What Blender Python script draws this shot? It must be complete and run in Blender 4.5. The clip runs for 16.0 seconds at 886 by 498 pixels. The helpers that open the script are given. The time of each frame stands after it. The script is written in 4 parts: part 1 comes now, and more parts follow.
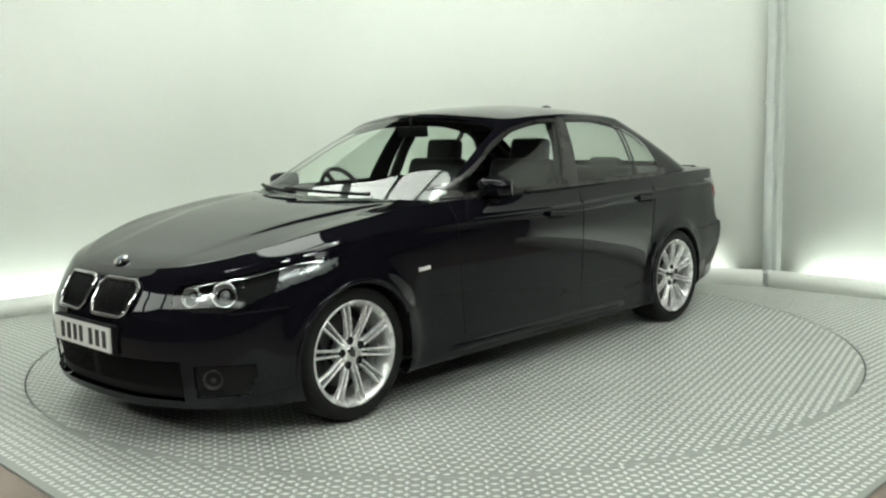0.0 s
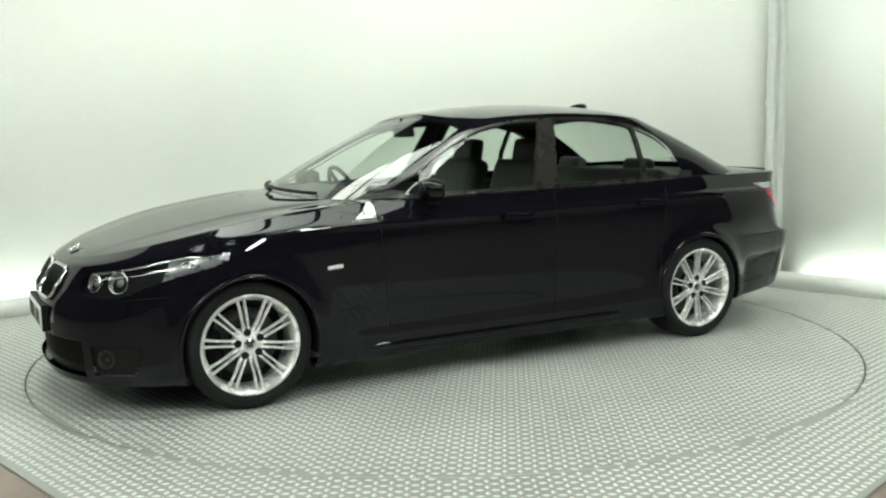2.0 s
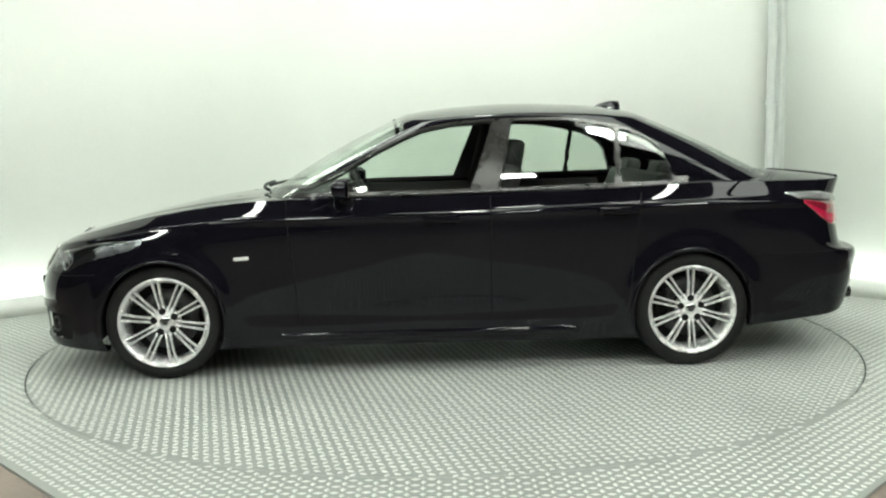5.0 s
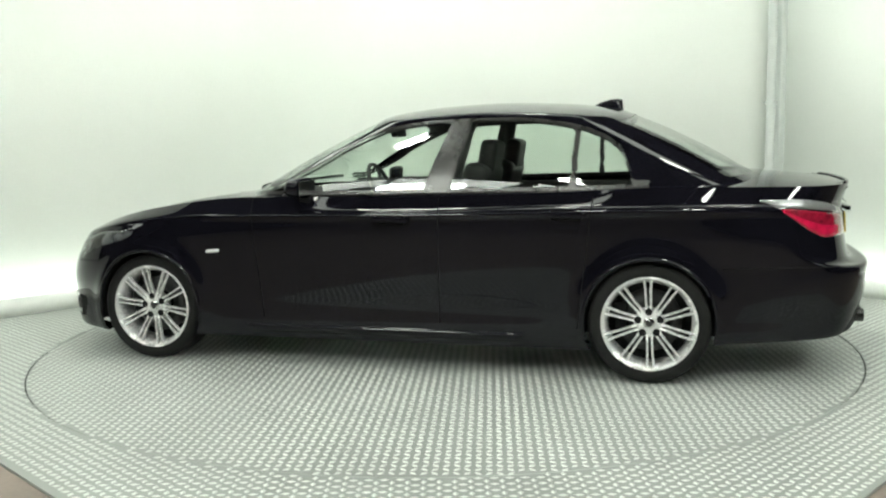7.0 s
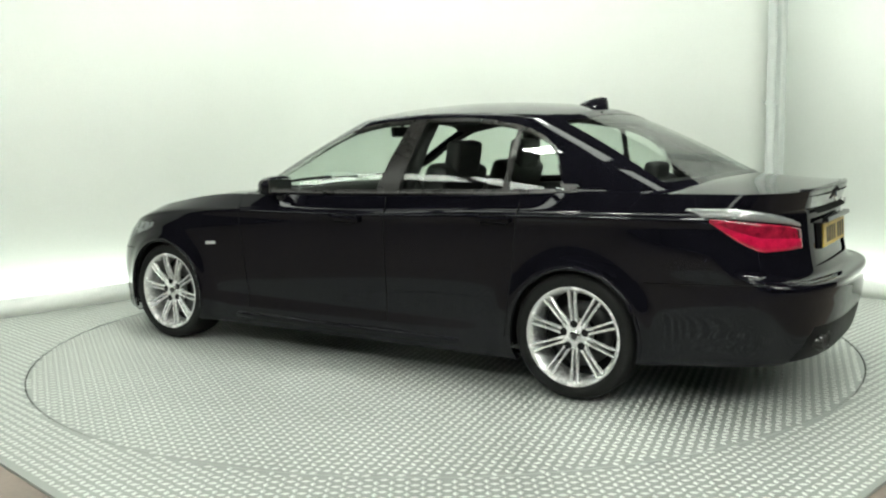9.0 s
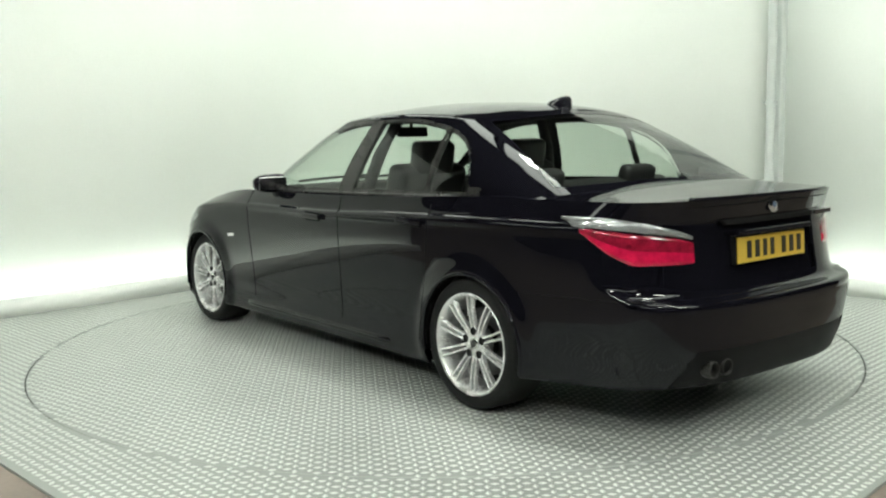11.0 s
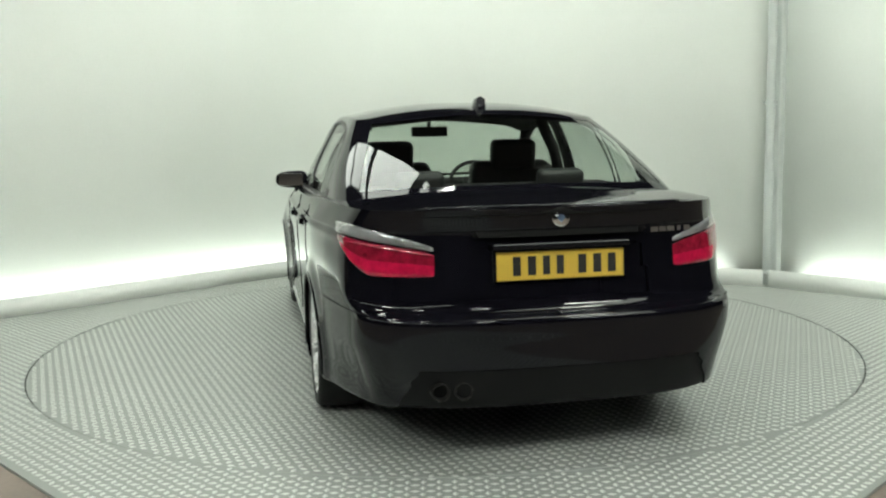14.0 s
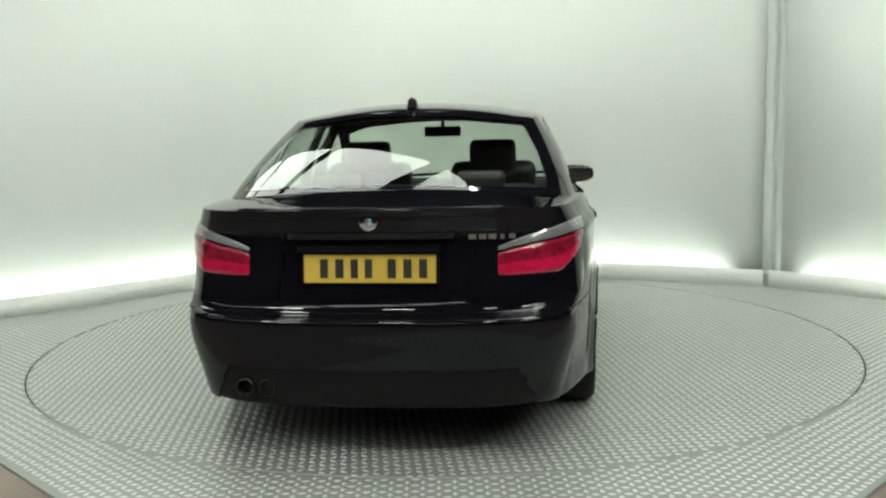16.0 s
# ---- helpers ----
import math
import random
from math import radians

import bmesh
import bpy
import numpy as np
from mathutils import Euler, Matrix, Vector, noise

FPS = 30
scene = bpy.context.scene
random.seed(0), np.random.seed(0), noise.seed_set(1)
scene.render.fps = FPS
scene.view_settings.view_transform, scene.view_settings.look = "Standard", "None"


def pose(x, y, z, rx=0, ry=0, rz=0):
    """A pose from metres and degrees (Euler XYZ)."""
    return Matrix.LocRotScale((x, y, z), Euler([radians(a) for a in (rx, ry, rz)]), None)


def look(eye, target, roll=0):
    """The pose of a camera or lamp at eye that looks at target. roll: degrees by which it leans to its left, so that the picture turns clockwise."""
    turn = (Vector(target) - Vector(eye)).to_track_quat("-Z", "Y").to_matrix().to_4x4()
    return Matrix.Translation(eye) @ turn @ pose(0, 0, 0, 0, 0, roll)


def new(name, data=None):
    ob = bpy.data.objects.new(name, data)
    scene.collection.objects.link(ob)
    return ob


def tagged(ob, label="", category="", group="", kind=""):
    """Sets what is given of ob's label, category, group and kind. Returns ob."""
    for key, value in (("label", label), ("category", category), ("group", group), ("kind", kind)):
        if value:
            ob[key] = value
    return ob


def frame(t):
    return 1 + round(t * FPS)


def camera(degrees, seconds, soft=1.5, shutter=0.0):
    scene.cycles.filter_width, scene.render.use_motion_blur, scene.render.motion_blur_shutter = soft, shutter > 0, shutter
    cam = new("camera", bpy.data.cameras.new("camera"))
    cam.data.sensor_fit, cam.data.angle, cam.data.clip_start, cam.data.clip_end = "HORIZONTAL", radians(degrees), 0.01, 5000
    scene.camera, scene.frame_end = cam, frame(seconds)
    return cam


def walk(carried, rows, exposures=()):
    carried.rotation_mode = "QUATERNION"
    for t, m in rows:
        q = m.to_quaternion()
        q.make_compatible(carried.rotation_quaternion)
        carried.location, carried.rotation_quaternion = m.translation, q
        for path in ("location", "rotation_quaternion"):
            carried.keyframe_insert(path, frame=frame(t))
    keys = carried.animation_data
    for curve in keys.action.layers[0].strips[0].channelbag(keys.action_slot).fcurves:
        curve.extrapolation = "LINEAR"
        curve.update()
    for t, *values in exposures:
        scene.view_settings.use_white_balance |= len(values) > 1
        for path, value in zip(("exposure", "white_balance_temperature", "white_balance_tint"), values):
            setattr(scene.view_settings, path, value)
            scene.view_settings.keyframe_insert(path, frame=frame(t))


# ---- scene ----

# ---- camera: it stands still ----
EXPOSURES = [(0.0, -0.18), (1.5, -0.02), (3.5, 0.12), (8.0, 0.12), (12.0, -0.03), (14.0, -0.24), (16.0, -0.28)]
cam = camera(51.29, 16.0, soft=2.2)
EYE = (0.0, 0.0, 1.300)
STAND = look(EYE, (0.0, math.cos(radians(7.11)), 1.300 - math.sin(radians(7.11))), -1.05)
walk(cam, [(0.0, STAND), (16.0, STAND)], exposures=EXPOSURES)

# ---- the turntable's turn: seconds, heading of the car in degrees ----
HUB = (0.0, 5.864)        # centre of the turntable
DISC_R = 2.479
CAR_OFF = (0.114, 0.020)  # the car's middle from the centre, in the car's own axes
TURN = (
    (0.0, -132.97), (0.5, -137.42), (1.0, -141.88), (1.5, -146.34), (2.0, -150.83), (2.5, -155.31),
    (3.0, -159.77), (3.5, -164.19), (4.0, -168.61), (4.5, -173.02), (5.0, -177.43), (5.5, -181.84),
    (6.0, -186.26), (6.5, -190.67), (7.0, -195.09), (7.5, -199.52), (8.0, -203.99), (8.5, -208.49),
    (9.0, -213.03), (9.5, -217.60), (10.0, -222.16), (10.5, -226.72), (11.0, -231.28), (11.5, -235.84),
    (12.0, -240.32), (12.5, -244.72), (13.0, -249.17), (13.5, -253.65), (14.0, -258.18), (14.5, -262.70),
    (15.0, -267.29), (15.5, -271.90), (16.0, -276.53),
)

# ---- world and exposure ----
world = bpy.data.worlds.new("world")
scene.world = world
world.use_nodes = True
world.node_tree.nodes["Background"].inputs[0].default_value = (0.6, 0.7, 0.65, 1)
world.node_tree.nodes["Background"].inputs[1].default_value = 0.02

STRIP_POWER = 12.0      # light strips at the foot of the walls
SKY_POWER = 7.6        # daylight in the roof lights
LAMP_POWER = 112.0     # lamps hung overhead; the front four are added fill for the walls

# ---- materials ----
def mat_base(name):
    m = bpy.data.materials.new(name)
    m.use_nodes = True
    nt = m.node_tree
    return m, nt, nt.nodes["Principled BSDF"]


def noise_node(nt, scale, detail=4.0, rough=0.55, coords="Object"):
    tc = nt.nodes.new("ShaderNodeTexCoord")
    n = nt.nodes.new("ShaderNodeTexNoise")
    n.inputs["Scale"].default_value = scale
    n.inputs["Detail"].default_value = detail
    n.inputs["Roughness"].default_value = rough
    nt.links.new(tc.outputs[coords], n.inputs["Vector"])
    return n


def surface(name, colour, rough, metal=0.0, vary=0.12, scale=6.0, fine=80.0, bump=0.0, coat=0.0, rough_vary=0.1, spec=0.5, coat_ior=1.5):
    """Painted, cast or woven surface: colour and roughness vary at two scales, with fine relief."""
    m, nt, b = mat_base(name)
    big, small = noise_node(nt, scale), noise_node(nt, fine, 3.0)
    mixn = nt.nodes.new("ShaderNodeMath")
    mixn.operation = "MULTIPLY_ADD"
    mixn.inputs[1].default_value = 0.35
    nt.links.new(small.outputs["Fac"], mixn.inputs[0])
    half = nt.nodes.new("ShaderNodeMath")
    half.operation = "MULTIPLY"
    half.inputs[1].default_value = 0.65
    nt.links.new(big.outputs["Fac"], half.inputs[0])
    nt.links.new(half.outputs[0], mixn.inputs[2])
    ramp = nt.nodes.new("ShaderNodeMapRange")
    ramp.inputs["From Min"].default_value, ramp.inputs["From Max"].default_value = 0.3, 0.7
    ramp.inputs["To Min"].default_value, ramp.inputs["To Max"].default_value = 1 - vary, 1 + vary
    nt.links.new(mixn.outputs[0], ramp.inputs["Value"])
    mul = nt.nodes.new("ShaderNodeVectorMath")
    mul.operation = "SCALE"
    mul.inputs[0].default_value = colour
    nt.links.new(ramp.outputs[0], mul.inputs["Scale"])
    nt.links.new(mul.outputs[0], b.inputs["Base Color"])
    rr = nt.nodes.new("ShaderNodeMapRange")
    rr.inputs["From Min"].default_value, rr.inputs["From Max"].default_value = 0.3, 0.7
    rr.inputs["To Min"].default_value, rr.inputs["To Max"].default_value = max(0.02, rough - rough_vary * rough), min(1.0, rough + rough_vary * rough)
    nt.links.new(mixn.outputs[0], rr.inputs["Value"])
    nt.links.new(rr.outputs[0], b.inputs["Roughness"])
    b.inputs["Metallic"].default_value = metal
    b.inputs["Specular IOR Level"].default_value = spec
    if coat:
        b.inputs["Coat Weight"].default_value = coat
        b.inputs["Coat IOR"].default_value = coat_ior
        b.inputs["Coat Roughness"].default_value = 0.03
    if bump:
        bn = nt.nodes.new("ShaderNodeBump")
        bn.inputs["Strength"].default_value = bump
        bn.inputs["Distance"].default_value = 0.004
        nt.links.new(small.outputs["Fac"], bn.inputs["Height"])
        nt.links.new(bn.outputs[0], b.inputs["Normal"])
    return m


def lit(name, colour, power):
    m, nt, b = mat_base(name)
    b.inputs["Base Color"].default_value = (*colour, 1)
    b.inputs["Emission Color"].default_value = (*colour, 1)
    b.inputs["Emission Strength"].default_value = power
    return m


def pane_glass(name, tint, gloss=0.075, rough=0.0):
    """A thin pane: what passes is tinted, what is mirrored follows Fresnel."""
    m = bpy.data.materials.new(name)
    m.use_nodes = True
    nt = m.node_tree
    nt.nodes.clear()
    out = nt.nodes.new("ShaderNodeOutputMaterial")
    mix = nt.nodes.new("ShaderNodeMixShader")
    lw = nt.nodes.new("ShaderNodeLayerWeight")
    lw.inputs["Blend"].default_value = 0.5
    pw = nt.nodes.new("ShaderNodeMath")
    pw.operation = "POWER"
    pw.inputs[1].default_value = 4.5
    nt.links.new(lw.outputs["Facing"], pw.inputs[0])
    fr = nt.nodes.new("ShaderNodeMath")
    fr.operation = "MULTIPLY_ADD"
    fr.inputs[1].default_value, fr.inputs[2].default_value = 0.9, gloss
    nt.links.new(pw.outputs[0], fr.inputs[0])
    tr = nt.nodes.new("ShaderNodeBsdfTransparent")
    tr.inputs[0].default_value = (*tint, 1)
    gl = nt.nodes.new("ShaderNodeBsdfGlossy")
    gl.inputs["Roughness"].default_value = rough
    nt.links.new(fr.outputs[0], mix.inputs[0])
    nt.links.new(tr.outputs[0], mix.inputs[1])
    nt.links.new(gl.outputs[0], mix.inputs[2])
    nt.links.new(mix.outputs[0], out.inputs[0])
    return m


M_PAINT = surface("black_paint", (0.0044, 0.0042, 0.0066), 0.35, 0.0, 0.15, 3.0, 400.0, coat=1.0, spec=0.0, coat_ior=1.34)
M_BLACK = surface("black_plastic", (0.006, 0.006, 0.0065), 0.5, 0.0, 0.2, 10.0, 300.0, bump=0.15, spec=0.14)
M_DARK = surface("dark_underside", (0.011, 0.011, 0.011), 0.9, 0.0, 0.2, 8.0, 100.0, spec=0.1)
M_TRIM = surface("satin_black_trim", (0.014, 0.013, 0.012), 0.28, 0.0, 0.1, 10.0, 300.0)
M_RUBBER = surface("tyre_rubber", (0.008, 0.008, 0.008), 0.7, 0.0, 0.2, 14.0, 220.0, bump=0.25, spec=0.2)
M_ALLOY = surface("silver_alloy", (0.74, 0.74, 0.74), 0.27, 0.5, 0.06, 12.0, 200.0)
M_DISC = surface("brake_disc", (0.05, 0.05, 0.05), 0.5, 0.6, 0.2, 10.0, 200.0)
M_CHROME = surface("chrome", (0.75, 0.75, 0.75), 0.1, 1.0, 0.04, 10.0, 200.0)
M_RED = surface("red_lamp_lens", (0.45, 0.008, 0.045), 0.12, 0.0, 0.35, 22.0, 70.0, bump=0.15, coat=0.8)
M_RED_DEEP = surface("deep_red_lamp_lens", (0.22, 0.008, 0.024), 0.12, 0.0, 0.5, 26.0, 80.0, bump=0.15, coat=0.8)
M_CLEAR = surface("clear_lamp_lens", (0.27, 0.275, 0.28), 0.16, 0.4, 0.15, 25.0, 90.0, coat=0.8)
M_REFLECTOR = surface("lamp_reflector", (0.24, 0.245, 0.25), 0.28, 0.8, 0.2, 20.0, 60.0)
M_GLASS = pane_glass("car_glass", (0.88, 0.945, 0.895))
M_LENS = pane_glass("lamp_glass", (0.85, 0.87, 0.88), 0.04)
M_SEAT = surface("black_leather", (0.011, 0.011, 0.011), 0.5, 0.0, 0.2, 12.0, 150.0, bump=0.3)
M_DASH = surface("dash_plastic", (0.014, 0.014, 0.014), 0.65, 0.0, 0.15, 12.0, 200.0, bump=0.2)
M_YELLOW = surface("yellow_plate", (0.62, 0.42, 0.06), 0.4, 0.0, 0.05, 8.0, 100.0)
M_WHITEPLATE = surface("white_plate", (0.72, 0.72, 0.70), 0.4, 0.0, 0.05, 8.0, 100.0)
M_INK = surface("black_ink", (0.012, 0.012, 0.012), 0.5, 0.0, 0.1, 8.0, 100.0)
M_BLUE = surface("blue_enamel", (0.10, 0.14, 0.21), 0.25, 0.0, 0.1, 8.0, 100.0)
M_WALL = surface("white_wall_paint", (0.78, 0.81, 0.765), 0.85, 0.0, 0.035, 0.7, 60.0, bump=0.03, spec=0.2)
M_KERB = surface("white_kerb_paint", (0.84, 0.86, 0.82), 0.55, 0.0, 0.06, 2.0, 60.0)
M_STEEL = surface("tread_plate_steel", (0.275, 0.29, 0.272), 0.42, 0.3, 0.16, 1.3, 55.0, bump=0.08, rough_vary=0.25)
M_TREAD = surface("worn_tread_steel", (0.61, 0.63, 0.60), 0.5, 0.2, 0.12, 1.3, 60.0, rough_vary=0.25)
M_FLOOR = surface("brown_concrete", (0.20, 0.165, 0.14), 0.8, 0.0, 0.2, 3.0, 60.0, bump=0.2)
M_GREYWALL = surface("dark_workshop_wall", (0.035, 0.036, 0.038), 0.9, 0.0, 0.15, 1.0, 40.0)
M_CEIL = surface("dark_ceiling", (0.035, 0.035, 0.035), 0.9, 0.0, 0.15, 1.0, 40.0)
M_PIPE = surface("grey_conduit", (0.53, 0.56, 0.54), 0.5, 0.0, 0.08, 6.0, 80.0)
M_SKY = lit("roof_light_glow", (0.93, 1.0, 0.91), SKY_POWER)
M_LAMP = lit("lamp_glow", (0.94, 1.0, 0.90), LAMP_POWER)
M_STRIP = lit("light_strip", (0.92, 1.0, 0.93), STRIP_POWER)


# ---- mesh helpers ----
def ob_from(name, verts, faces, material, parent=None, label="", smooth=True):
    me = bpy.data.meshes.new(name)
    me.from_pydata([tuple(float(c) for c in v) for v in verts], [], [tuple(int(i) for i in f) for f in faces])
    me.materials.append(material)
    if smooth:
        me.polygons.foreach_set("use_smooth", [True] * len(me.polygons))
    me.update()
    ob = new(name, me)
    ob.parent = parent
    if label:
        ob["label"] = label
    return ob


def part(name, bm, material, parent=None, label="", smooth=False):
    me = bpy.data.meshes.new(name)
    bmesh.ops.recalc_face_normals(bm, faces=bm.faces)
    bm.to_mesh(me)
    bm.free()
    me.materials.append(material)
    if smooth:
        me.polygons.foreach_set("use_smooth", [True] * len(me.polygons))
    ob = new(name, me)
    ob.parent = parent
    if label:
        ob["label"] = label
    return ob


def share(name, data, m, parent=None, label=""):
    ob = new(name, data)
    ob.parent = parent
    ob.matrix_basis = m
    if label:
        ob["label"] = label
    return ob


def box_bm(sx, sy, sz, m=None, bevel=0.0, seg=2):
    bm = bmesh.new()
    bmesh.ops.create_cube(bm, size=1.0)
    bmesh.ops.scale(bm, vec=(sx, sy, sz), verts=bm.verts)
    if bevel:
        bmesh.ops.bevel(bm, geom=bm.edges[:], offset=bevel, segments=seg, profile=0.6, affect="EDGES")
    if m is not None:
        bmesh.ops.transform(bm, matrix=m, verts=bm.verts)
    return bm


def lathe(profile, n=48, axis="y", closed=False):
    """Verts and faces of a profile of (radius, along) turned about the axis."""
    vs, fs = [], []
    for i in range(n):
        a = 2 * math.pi * i / n
        for r, h in profile:
            vs.append((r * math.cos(a), h, r * math.sin(a)) if axis == "y" else (r * math.cos(a), r * math.sin(a), h))
    k = len(profile)
    for i in range(n):
        j = (i + 1) % n
        for q in range(k if closed else k - 1):
            w = (q + 1) % k
            fs.append((i * k + q, j * k + q, j * k + w, i * k + w))
    return vs, fs


def tube(points, r, n=8):
    """Verts and faces of a round bar through the points."""
    pts = [Vector(q) for q in points]
    vs, fs = [], []
    for i, q in enumerate(pts):
        way = (pts[min(i + 1, len(pts) - 1)] - pts[max(i - 1, 0)]).normalized()
        up = Vector((0, 0, 1)) if abs(way.z) < 0.9 else Vector((1, 0, 0))
        a = way.cross(up).normalized()
        b = way.cross(a)
        for k in range(n):
            t = 2 * math.pi * k / n
            vs.append(q + a * (r * math.cos(t)) + b * (r * math.sin(t)))
    for i in range(len(pts) - 1):
        for k in range(n):
            l = (k + 1) % n
            fs.append((i * n + k, i * n + l, (i + 1) * n + l, (i + 1) * n + k))
    fs.append(tuple(range(n))[::-1])
    fs.append(tuple((len(pts) - 1) * n + k for k in range(n)))
    return vs, fs


def spline(knots):
    """A smooth function through (x, value) knots."""
    xs = np.array([k[0] for k in knots], float)
    ys = np.array([k[1] for k in knots], float)
    order = np.argsort(xs)
    xs, ys = xs[order], ys[order]
    dx = np.diff(xs)
    sl = np.diff(ys) / dx
    m = np.zeros(len(xs))
    m[0], m[-1] = sl[0], sl[-1]
    for i in range(1, len(xs) - 1):
        if sl[i - 1] * sl[i] > 0:
            w1, w2 = 2 * dx[i] + dx[i - 1], dx[i] + 2 * dx[i - 1]
            m[i] = (w1 + w2) / (w1 / sl[i - 1] + w2 / sl[i])

    def value(x):
        x = np.clip(np.asarray(x, float), xs[0], xs[-1])
        i = np.clip(np.searchsorted(xs, x) - 1, 0, len(xs) - 2)
        t = (x - xs[i]) / dx[i]
        return (ys[i] * (1 + 2 * t) * (1 - t) ** 2 + m[i] * dx[i] * t * (1 - t) ** 2
                + ys[i + 1] * t * t * (3 - 2 * t) + m[i + 1] * dx[i] * t * t * (t - 1))
    return value

# ---- the place: walls, floor, kerb and ceiling ----
TOP = 3.3
CORNER_L = (-4.40, 5.58)     # kerb line, far left
CORNER_B = (-0.88, 9.20)     # back corner
CORNER_P = (2.65, 7.51)      # the corner with the conduit
CORNER_R = (4.55, 5.55)      # far right


def wall_between(name, a, b, back, height, thick, material, z0=0.0):
    a, b = Vector((*a, 0)), Vector((*b, 0))
    way = (b - a).normalized()
    out = Vector((-way.y, way.x, 0))
    if out.dot(Vector((HUB[0], HUB[1], 0)) - a) > 0:
        out = -out
    a0, b0 = a + out * back, b + out * back
    vs = [a0, b0, b0 + out * thick, a0 + out * thick]
    vs = vs + [v + Vector((0, 0, height)) for v in vs]
    for v in vs:
        v.z += z0
    fs = [(0, 1, 5, 4), (1, 2, 6, 5), (2, 3, 7, 6), (3, 0, 4, 7), (4, 5, 6, 7), (3, 2, 1, 0)]
    return tagged(ob_from(name, vs, fs, material, smooth=False), kind="structure"), way, out


def meet(a, b, c, d):
    """Where the lines a-b and c-d cross, on the floor."""
    a, b, c, d = (np.array(q, float) for q in (a, b, c, d))
    r, s = b - a, d - c
    t = ((c - a)[0] * s[1] - (c - a)[1] * s[0]) / (r[0] * s[1] - r[1] * s[0])
    return tuple(a + t * r)


def moved(a, b, back):
    way = np.array(b, float) - np.array(a, float)
    way /= np.linalg.norm(way)
    out = np.array((-way[1], way[0]))
    if out.dot(np.array(HUB) - np.array(a)) > 0:
        out = -out
    return tuple(np.array(a) + out * back), tuple(np.array(b) + out * back)


def rounded(points, at, r, n=14):
    """The path with its corner number at turned into an arc of radius r."""
    p0, p1, p2 = (Vector(points[i]) for i in (at - 1, at, at + 1))
    u, v = (p0 - p1).normalized(), (p2 - p1).normalized()
    half = u.angle(v) / 2
    cut = r / math.tan(half)
    c = p1 + (u + v).normalized() * (r / math.sin(half))
    a, b = p1 + u * cut - c, p1 + v * cut - c
    turn = a.angle_signed(b)
    arc = [c + Matrix.Rotation(-turn * i / n, 2) @ a for i in range(n + 1)]
    return points[:at] + [tuple(q) for q in arc] + points[at + 1:]


def wall_along(name, path, thick, z0, z1, material):
    """A wall of even thickness along a path, built away from the turntable."""
    n, vs, fs = len(path), [], []
    pts = [Vector(q) for q in path]
    for i, q in enumerate(pts):
        d0 = (pts[i] - pts[max(i - 1, 0)]).normalized() if i else (pts[1] - pts[0]).normalized()
        d1 = (pts[min(i + 1, n - 1)] - pts[i]).normalized() if i < n - 1 else d0
        d = (d0 + d1).normalized()
        out = Vector((-d.y, d.x))
        out *= thick / max(0.3, out.dot(Vector((-d0.y, d0.x))))
        for p, z in ((q, z0), (q, z1), (q + out, z1), (q + out, z0)):
            vs.append((p.x, p.y, z))
    for i in range(n - 1):
        for k in range(4):
            l = (k + 1) % 4
            fs.append((4 * i + k, 4 * i + l, 4 * i + 4 + l, 4 * i + 4 + k))
    fs += [(3, 2, 1, 0), tuple(4 * n - 4 + k for k in range(4))]
    ob = ob_from(name, vs, fs, material, smooth=False)
    ob.data.polygons.foreach_set("use_smooth", [abs(p.normal.z) < 0.5 for p in ob.data.polygons])
    return tagged(ob, kind="structure")


BACK = 0.15
la, lb = moved(CORNER_L, CORNER_B, BACK)
ma, mb = moved(CORNER_B, CORNER_P, BACK)
ra, rb = moved(CORNER_P, CORNER_R, BACK)
back_in, pipe_in = meet(la, lb, ma, mb), meet(ma, mb, ra, rb)
curve_in = rounded([la, back_in, pipe_in], 1, 0.85)
curve_kerb = rounded([CORNER_L, CORNER_B, CORNER_P], 1, 0.85)
tagged(wall_along("wall_1", curve_in, 0.12, 0.0, TOP, M_WALL), "smooth white curved studio wall washed by a light strip", "wall")
tagged(wall_along("wall_2", [pipe_in, rb], 0.12, 0.0, TOP, M_WALL), "smooth white painted studio wall washed by a light strip", "wall")
KERB_H = 0.140
tagged(wall_along("kerb_1", curve_kerb, 0.022, 0.0, KERB_H, M_KERB), "low white painted board hiding a light strip along the wall", "kerb")
tagged(wall_along("kerb_2", [CORNER_P, CORNER_R], 0.022, 0.0, KERB_H, M_KERB), "low white painted board hiding a light strip along the wall", "kerb")

half_way = [((p[0] + q[0]) / 2, (p[1] + q[1]) / 2, 0.085) for p, q in zip(curve_kerb, curve_in)]


def light_strip(path):
    strip = tagged(new("light_strip"), "glowing white light strip behind the low kerb", "light strip", "light strips at the foot of the walls")
    ob_from("tube", *tube(path, 0.018, 10), M_STRIP, strip, "glowing tube")
    for p, q in ((path[0], path[1]), (path[-2], path[-1])):
        p, q = Vector(p), Vector(q)
        for t in (0.15, 0.5, 0.85):
            r = p.lerp(q, t)
            part("bracket", box_bm(0.05, 0.05, 0.066, pose(r.x, r.y, 0.033, 0, 0, math.degrees(math.atan2(q.y - p.y, q.x - p.x)))), M_KERB, strip)


w_end = Vector(half_way[-1]).lerp(Vector(half_way[-2]), 0.09)
light_strip(half_way[:-1] + [tuple(w_end)])
r0, r1 = (Vector((*q, 0.085)) for q in moved(CORNER_P, CORNER_R, 0.075))
light_strip([tuple(r0.lerp(r1, 0.08)), tuple(r0.lerp(r1, 0.97))])

